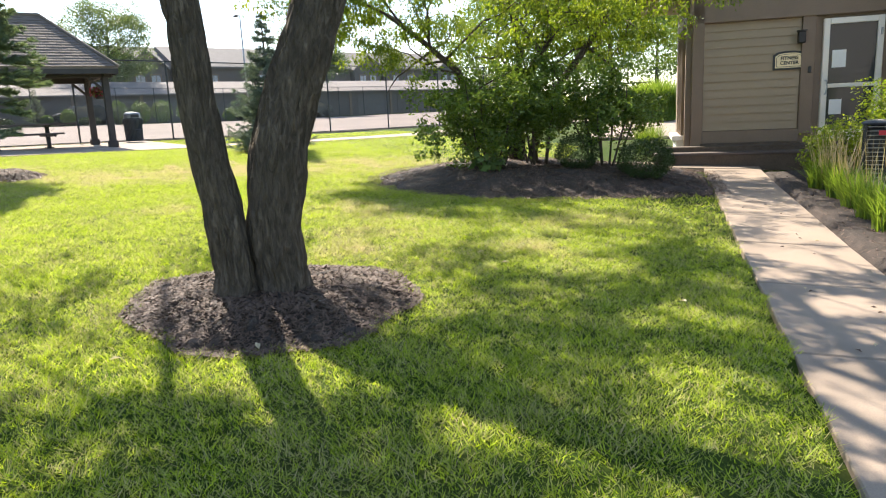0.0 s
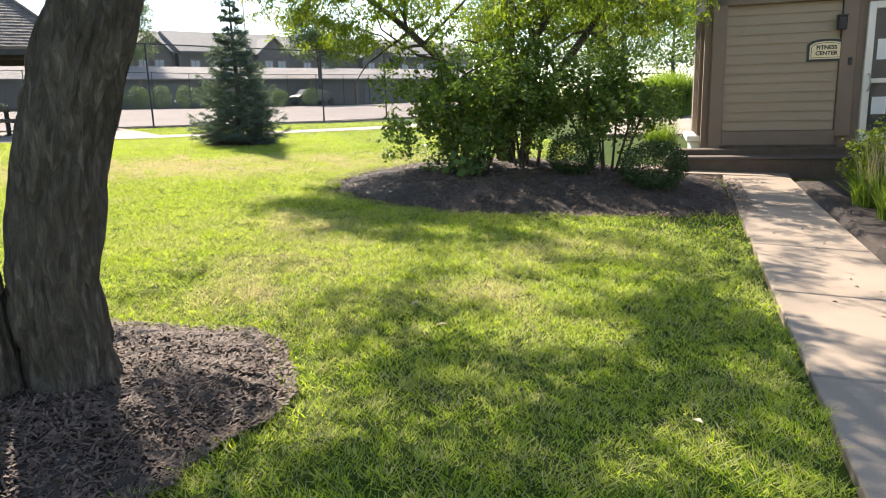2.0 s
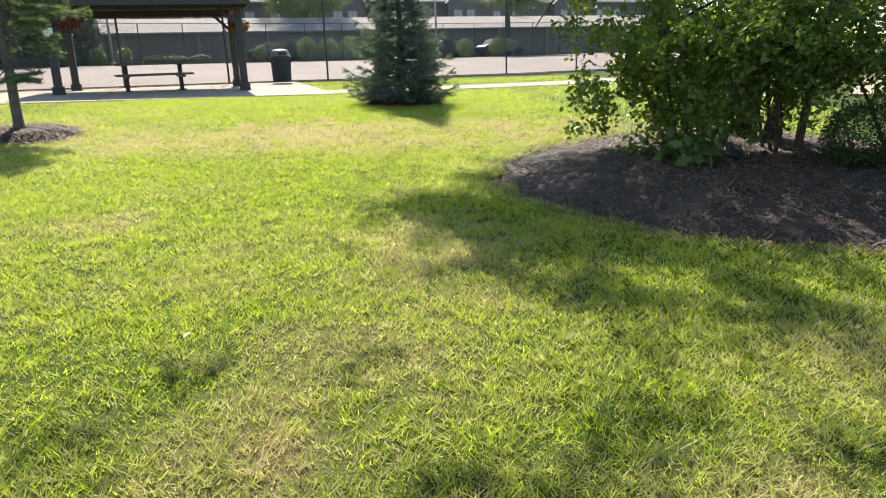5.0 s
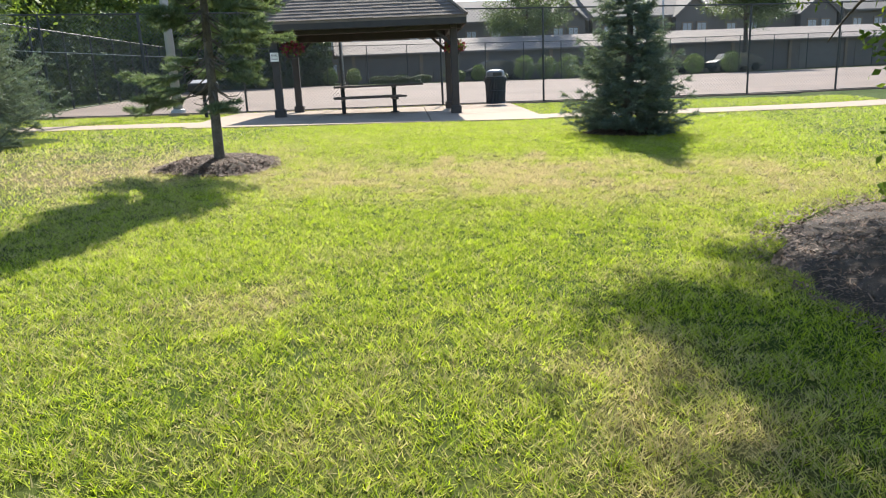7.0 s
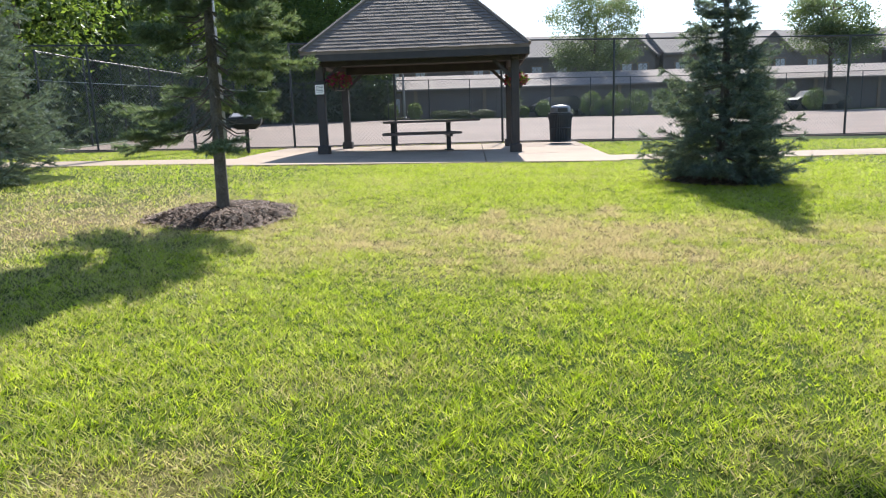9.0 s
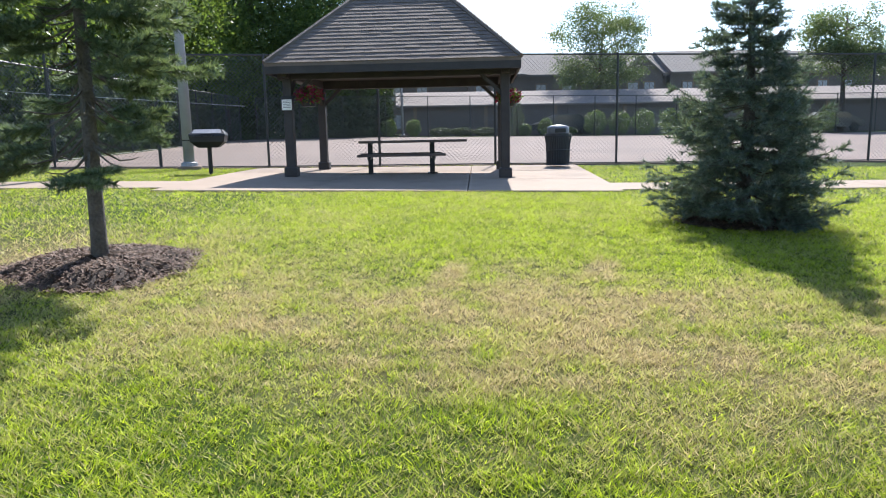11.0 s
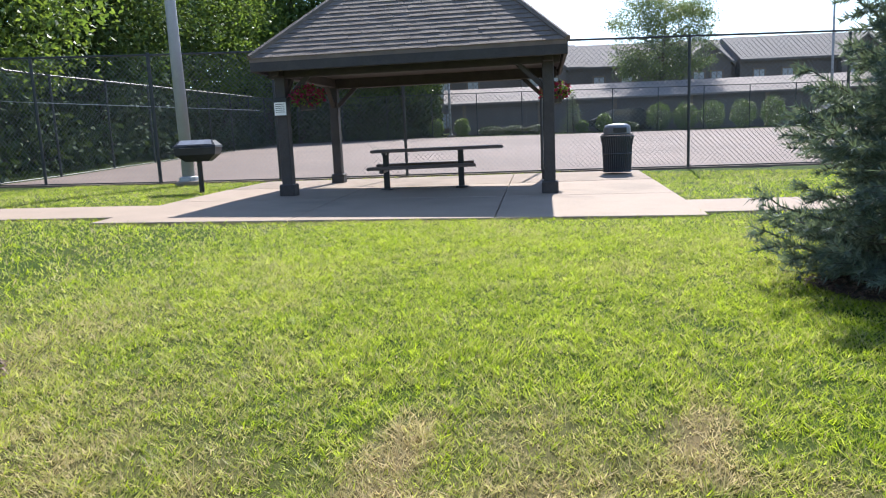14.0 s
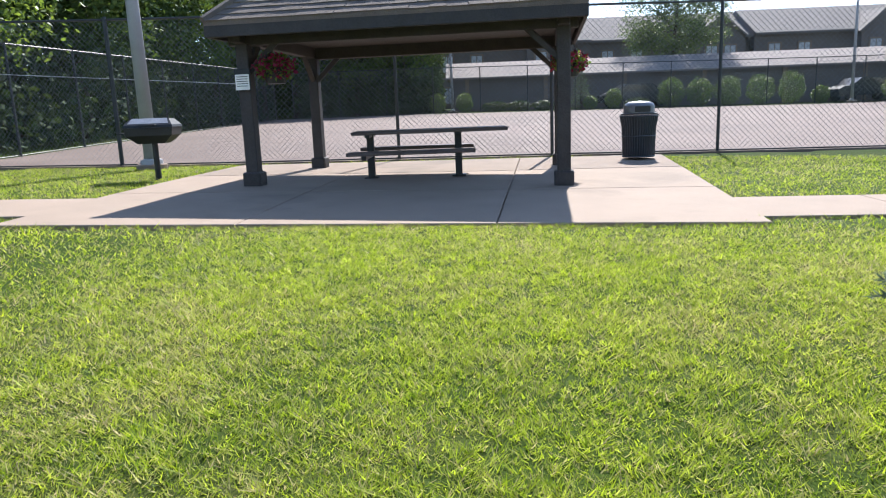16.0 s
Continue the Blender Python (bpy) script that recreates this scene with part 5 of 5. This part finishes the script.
strip = MB()
ks = np.arange(-14.2, 46.1, .6)
for a, b in zip(ks[:-1], ks[1:]):
    q = [court(a, -.12), court(b, -.12), court(b, .30), court(a, .30)]
    strip.add([(x, y, G(x, y) - .08) for x, y in q] + [(x, y, G(x, y) + .034) for x, y in q], [(4, 5, 6, 7), (0, 1, 5, 4), (2, 3, 7, 6)])
solo("trim_fence_edge", strip, M_COURT, "narrow edging strip along the foot of the fence", "edging", "structure")

# overhead wire stretched beyond the fence
wx = [court(-16, 1.5), court(-4, 3.0)]
solo("wire", MB().tube([(wx[0][0], wx[0][1], 3.55), ((wx[0][0] + wx[1][0]) / 2, (wx[0][1] + wx[1][1]) / 2, 2.95), (wx[1][0], wx[1][1], 2.5)], .012, 4), M_GALV, "pale cable sloping down behind the fence", "cable")


# ---- far side: bushes, garages, houses, trees ----
def rounded(u, v, r, h, seed, label, leafm=M_BUSH, n=3200, size=.075):
    x, y = court(u, v)
    return shrub("round_bush", place(x, y, seed * 33), label, r, r, h, n, size, leafm, seed, .0, 5, .6, "bush", "bushes beyond the court", .08)


for k, (u, h) in enumerate(((13.8, 1.75), (15.45, 1.7), (17.15, 1.8), (19.05, 1.8), (20.9, 1.95), (22.6, 1.05), (27, 1.5), (30, 1.6))):
    rounded(u, 29.3, .78 if h > 1.2 else .5, h, 100 + k, "rounded light green bush beyond the court's fence")
for k, (u, h, r) in enumerate(((-.15, 1.15, .5), (1.45, 1.15, .5), (10.4, 1.2, .5), (9.0, .8, .4))):
    rounded(u, 29.3, r, h, 120 + k, "small upright green bush beyond the court's fence")
for k, u in enumerate((-3.4, -2.0, 3.3, 4.75, 6.25, 11.8)):
    rounded(u, 29.3, .75, .62, 130 + k, "low dark clipped hedge bush", M_BOX)
conifer("small_spruce", place(*court(8.6, 30.2)), "dark young spruce in front of the garages", 2.6, .9, .1, 14000, M_PINE, M_BARKD, 140, .06, 12)


def garage_row():
    t = thing("garage_row", cpose(.7, 34, cground(10, 34)), "long low garage row with a pale shingled roof", "garage")
    L = 62
    part("wall", MB().box((L / 2, 3, .95), (L, 6, 2.6)), M_TOWN, t)
    part("roof", MB().add([(-.4, -.5, 2.2), (L + .4, -.5, 2.2), (L + .4, 3, 3.35), (-.4, 3, 3.35), (-.4, 6.5, 2.2), (L + .4, 6.5, 2.2), (-.4, -.5, 2.08), (L + .4, -.5, 2.08)], [(0, 1, 2, 3), (3, 2, 5, 4), (6, 7, 1, 0), (0, 3, 4)]), M_GROOF, t)
    for k in range(12):
        part("pilaster", MB().box((1 + k * 5.2, -.06, .9), (.25, .12, 2.4)), M_TRIM, t)
    for k in range(11):
        part("garage_panel", MB().box((3.6 + k * 5.2, -.02, .8), (3.4, .06, 2.0), .01), M_TROOF if k % 4 == 3 else M_TOWN, t)


garage_row()


def townhouse(u, v, width, gable):
    """Two storeys with a long roof, a front gable, and windows."""
    t = thing("townhouse", cpose(u, v, 1.8), "brown two-storey townhouse with a grey shingled roof", "house", "townhouses behind the court")
    EH, RH, D = 5.6, 8.0, 9.0
    part("wall", MB().box((width / 2, D / 2, EH / 2 - .5), (width - .02, D, EH + 1)), M_TOWN, t)
    part("roof", MB().add([(-.1, -.5, EH - .1), (width + .1, -.5, EH - .1), (width + .1, D / 2, RH), (-.1, D / 2, RH), (-.1, D + .5, EH - .1), (width + .1, D + .5, EH - .1), (-.1, -.5, EH - .3), (width + .1, -.5, EH - .3)], [(0, 1, 2, 3), (3, 2, 5, 4), (6, 7, 1, 0), (0, 3, 4), (1, 5, 2)]), M_TROOF, t)
    g0, g1 = gable
    gm = (g0 + g1) / 2
    gb_ = part("gable", MB().add([(g0, -1.0, EH - .2), (g1, -1.0, EH - .2), (gm, -1.0, EH + 1.5), (g0, 1, EH - .2), (g1, 1, EH - .2), (gm, 3.2, EH + 1.5), (g0, -1.0, -1), (g1, -1.0, -1), (g0, 1, -1), (g1, 1, -1)], [(0, 1, 2), (6, 7, 1, 0), (6, 0, 3, 8), (7, 9, 4, 1)]), M_TOWN, t)
    part("gable_roof", MB().add([(g0 - .3, -1.25, EH - .35), (gm, -1.25, EH + 1.65), (gm, 3.4, EH + 1.65), (g0 - .3, 1.2, EH - .35), (g1 + .3, -1.25, EH - .35), (g1 + .3, 1.2, EH - .35), (g0 - .3, -1.25, EH - .55), (gm, -1.25, EH + 1.45), (g1 + .3, -1.25, EH - .55)], [(0, 1, 2, 3), (1, 4, 5, 2), (0, 6, 7, 1), (1, 7, 8, 4)]), M_TROOF, gb_)
    for x, y in ((width * .12, -.02), (width * .3, -.02), (width * .88, -.02), (gm - .8, -1.02), (gm + .8, -1.02), (width * .7, -.02)):
        if g0 < x < g1 and y > -.5:
            continue
        for z in (1.2, 3.9):
            w = part("window", MB().box((x, y, z), (1.0, .08, 1.4)), M_GLASS, t)
            part("blind", MB().box((x, y - .045, z), (.92, .02, 1.32)), M_BLIND, w, "pale closed blind")
            part("mullion", MB().box((x, y - .06, z), (.06, .03, 1.32)), M_TRIM, w)
            for sx in (-1, 1):
                part("window_frame", MB().box((x + sx * .54, y - .03, z), (.1, .1, 1.56)), M_TRIM, w)
            part("window_frame", MB().box((x, y - .03, z + .74), (1.18, .1, .1)), M_TRIM, w)
            part("sill", MB().box((x, y - .05, z - .76), (1.18, .14, .08)), M_TRIM, w)
    return t


for k in range(5):
    townhouse(-1.5 + k * 14.2, 50 + (k % 2) * 1.0, 14.2, (9.2, 13.4) if k % 2 else (8.6, 12.6))


def car(m, label):
    t = thing("parked_car", m, label, "car")
    prof = [(-2.2, .35), (-2.2, .75), (-1.9, .9), (-1.35, .98), (-.8, 1.4), (.8, 1.42), (1.5, 1.0), (2.1, .88), (2.25, .6), (2.2, .35)]
    n = len(prof)
    part("body", MB().add([(x, -.85, z) for x, z in prof] + [(x, .85, z) for x, z in prof], [tuple(range(n)), tuple(reversed(range(n, 2 * n)))] + [(i, n + i, n + (i + 1) % n, (i + 1) % n) for i in range(n)]), M_CAR, t)
    for sy in (-1, 1):
        part("side_window", MB().add([(-1.15, sy * .86, 1.0), (1.25, sy * .86, 1.0), (.7, sy * .86, 1.33), (-.75, sy * .86, 1.33)], [(0, 1, 2, 3)]), M_GLASS, t)
        for x in (-1.4, 1.4):
            w = part("wheel", MB().add(*wheel_mesh(x, sy * .78)), M_TYRE, t)
    return t


def wheel_mesh(x, y):
    n = 18
    vs = [(x + .33 * math.cos(2 * math.pi * k / n), y + d, .33 + .33 * math.sin(2 * math.pi * k / n)) for d in (-.1, .1) for k in range(n)]
    return vs, [tuple(range(n)), tuple(reversed(range(n, 2 * n)))] + [(k, (k + 1) % n, n + (k + 1) % n, n + k) for k in range(n)]


car(cpose(12.2, 31.6, cground(12.2, 31.6), 3), "dark parked car beyond the far fence")
car(cpose(26.4, 31.5, cground(26.4, 31.5), 5), "dark parked car beside the garages")
car(cpose(31.6, 31.5, cground(31.6, 31.5), 5), "dark parked car beside the garages")

# trees
x, y = court(17.2, 41)
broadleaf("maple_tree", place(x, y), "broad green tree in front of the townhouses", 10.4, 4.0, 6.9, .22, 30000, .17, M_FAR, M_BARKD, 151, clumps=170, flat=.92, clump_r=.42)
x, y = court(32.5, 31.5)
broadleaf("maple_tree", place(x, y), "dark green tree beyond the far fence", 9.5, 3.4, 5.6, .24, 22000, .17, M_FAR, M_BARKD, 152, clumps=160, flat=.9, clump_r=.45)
w1 = broadleaf("woodland_tree", place(*court(-15, 12)), "tall dark green tree in the wood beside the court", 13, 3.6, 7.5, .22, 18000, .215, M_DEEP, M_BARKD, 153, clumps=380, flat=1.35, clump_r=.6, group="wood beside the court")
w2 = broadleaf("woodland_tree", place(*court(-12.5, 5)), "leafy sunlit tree at the edge of a wood", 11, 3.2, 6.2, .2, 18000, .20, M_MAPLE, M_BARKD, 154, clumps=380, flat=1.3, clump_r=.55, group="wood beside the court")
rw = random.Random(3)
for u, v, s in ((-17, 4, 1.0), (-20, 10, 1.1), (-14, 19, 1.0), (-17, 24, 1.15), (-12.6, 27, 1.0), (-9.5, 33, 1.0), (-6, 35, 1.05), (-22, 18, 1.2), (-13, 34, 1.2), (-3, 38, 1.1), (-24, 3, 1.1), (-20, 30, 1.3), (-2.5, 33.5, .8), (-19, -2, 1.0), (-11, 30.5, .9), (-15.5, 8, .9), (-13.5, 14, .9), (-13, 23, .9), (-5.5, 32.5, .8)):
    x, y = court(u, v)
    copy_thing(w1 if rw.random() < .6 else w2, place(x, y, rw.uniform(0, 360), s * rw.uniform(.9, 1.1)))
for x, y, s in ((26, 34, .9), (32, 46, 1.0), (40, 40, 1.1), (22, 40, .8), (48, 55, 1.2)):
    copy_thing(w2, place(x, y, rw.uniform(0, 360), s))
rs9 = np.random.RandomState(9)
nun = 130000
uu, vv = rs9.uniform(-32, -10.8, nun), rs9.uniform(-4, 44, nun)
m2 = rs9.uniform(0, 1, nun) < .4
uu[m2], vv[m2] = rs9.uniform(-16, .0, m2.sum()), rs9.uniform(31.5, 42, m2.sum())
ux_, uy_ = OX + uu * UX - vv * UY, OY + uu * UY + vv * UX
hh = (2.9 + 1.8 * wobble(ux_, uy_, .3) + 4.5 * np.clip((np.maximum(-16 - uu, vv - 33)) / 6, 0, 1)) * rs9.uniform(0, 1, nun) ** 1.0 + .05
und = solo("undergrowth", leaf_mesh(np.stack([ux_, uy_, terrain(ux_, uy_) + np.abs(hh)], 1), .26, rs9, .2, .7), M_UNDER, "dark undergrowth below the woodland trees, their shade put into its leaf colour", "undergrowth", "stuff")


# ---- grass ----
def blades(name, n, box, h, w, seed, keep, label):
    rs = np.random.RandomState(seed)
    x, y = rs.uniform(box[0], box[1], n), rs.uniform(box[2], box[3], n)
    k = ~paved(x, y) & keep(x, y) & (rs.uniform(0, 1, n) < .86 + .5 * wobble(x, y, 15.0, 1))
    x, y = x[k], y[k]
    n = len(x)
    tuftiness = 1.05 + .16 * wobble(x, y, 1.1, 1) + .16 * wobble(x, y, 4.1, 2) + .46 * wobble(x, y, 13.0, 3)
    H = h * rs.uniform(.45, 1.25, n) * np.clip(tuftiness, .35, 2.1)
    th, fa = 7 * wobble(x, y, 6.5, 1) + rs.normal(0, 1.3, n), rs.uniform(0, 6.28, n)
    ln = H * rs.uniform(.3, 2.0, n)
    z = terrain(x, y) - .004
    W = w * rs.uniform(.6, 1.3, n)
    c, s = np.cos(fa) * W, np.sin(fa) * W
    A = np.stack([x - c, y - s, z], 1)
    B = np.stack([x + c, y + s, z], 1)
    T = np.stack([x + np.cos(th) * ln, y + np.sin(th) * ln, z + H], 1)
    ob = solo(name, (np.stack([A, B, T], 1).reshape(-1, 3), np.arange(3 * n).reshape(-1, 3)), M_BLADE, label, "grass", "stuff")
    d = np.clip(dryness(x, y) + rs.normal(0, .28, n) + .12 * wobble(x, y, 9.0, 0) + (rs.uniform(0, 1, n) < .17) * .65, 0, 1)
    a = ob.data.attributes.new("dry", "FLOAT", "POINT")
    a.data.foreach_set("value", np.repeat(d, 3).astype(np.float32))


def core(x, y):
    """1 in the stretch of lawn that the walk crosses, falling to 0 over about two metres."""
    return np.clip(np.minimum(np.minimum(x + 3.2, 6.2 - x), np.minimum(y - .2, 20.2 - y)) / 2.2, 0, 1)


def chance(x, y):
    return (np.sin(x * 917.3 + y * 411.7) * 4375.5) % 1.0


blades("lawn_grass", 2200000, (-3.2, 6.2, .2, 20.2), .031, .0027, 1, lambda x, y: chance(x, y) < core(x, y), "short green lawn blades with straw-coloured thatch")
blades("lawn_grass", 640000, (-11, 10, -2, 27), .036, .0052, 2, lambda x, y: chance(x, y) > core(x, y), "short green lawn blades with straw-coloured thatch")


# ---- fallen leaves ----
rs8 = random.Random(12)
for k in range(26):
    x, y = rs8.uniform(-1.5, 4.5), rs8.uniform(1.4, 7)
    mbl = MB().add([(0, -.03, .0), (.016, 0, .012), (0, .035, .004), (-.016, 0, .012)], [(0, 1, 2, 3)])
    solo("fallen_leaf", mbl, M_SEED if k % 3 else M_LOCUST, "small yellowed leaf lying on the ground", "leaf", m=pose(x, y, G(x, y) + .035, rs8.uniform(-25, 25), 0, rs8.uniform(0, 360)), group="fallen leaves")
for k in range(34):
    x, y = along_walk(rs8.uniform(-1, 9.5), rs8.uniform(.06, .86) ** 1.0)
    mbl = MB().add([(0, -.018, .0), (.011, 0, .008), (0, .02, .003), (-.011, 0, .008)], [(0, 1, 2, 3)])
    solo("fallen_leaf", mbl, M_SEED if k % 3 == 0 else M_CHIP, "tiny dry leaf lying on the concrete path", "leaf", m=pose(x, y, G(x, y) + .013, rs8.uniform(-8, 8), 0, rs8.uniform(0, 360)), group="fallen leaves")
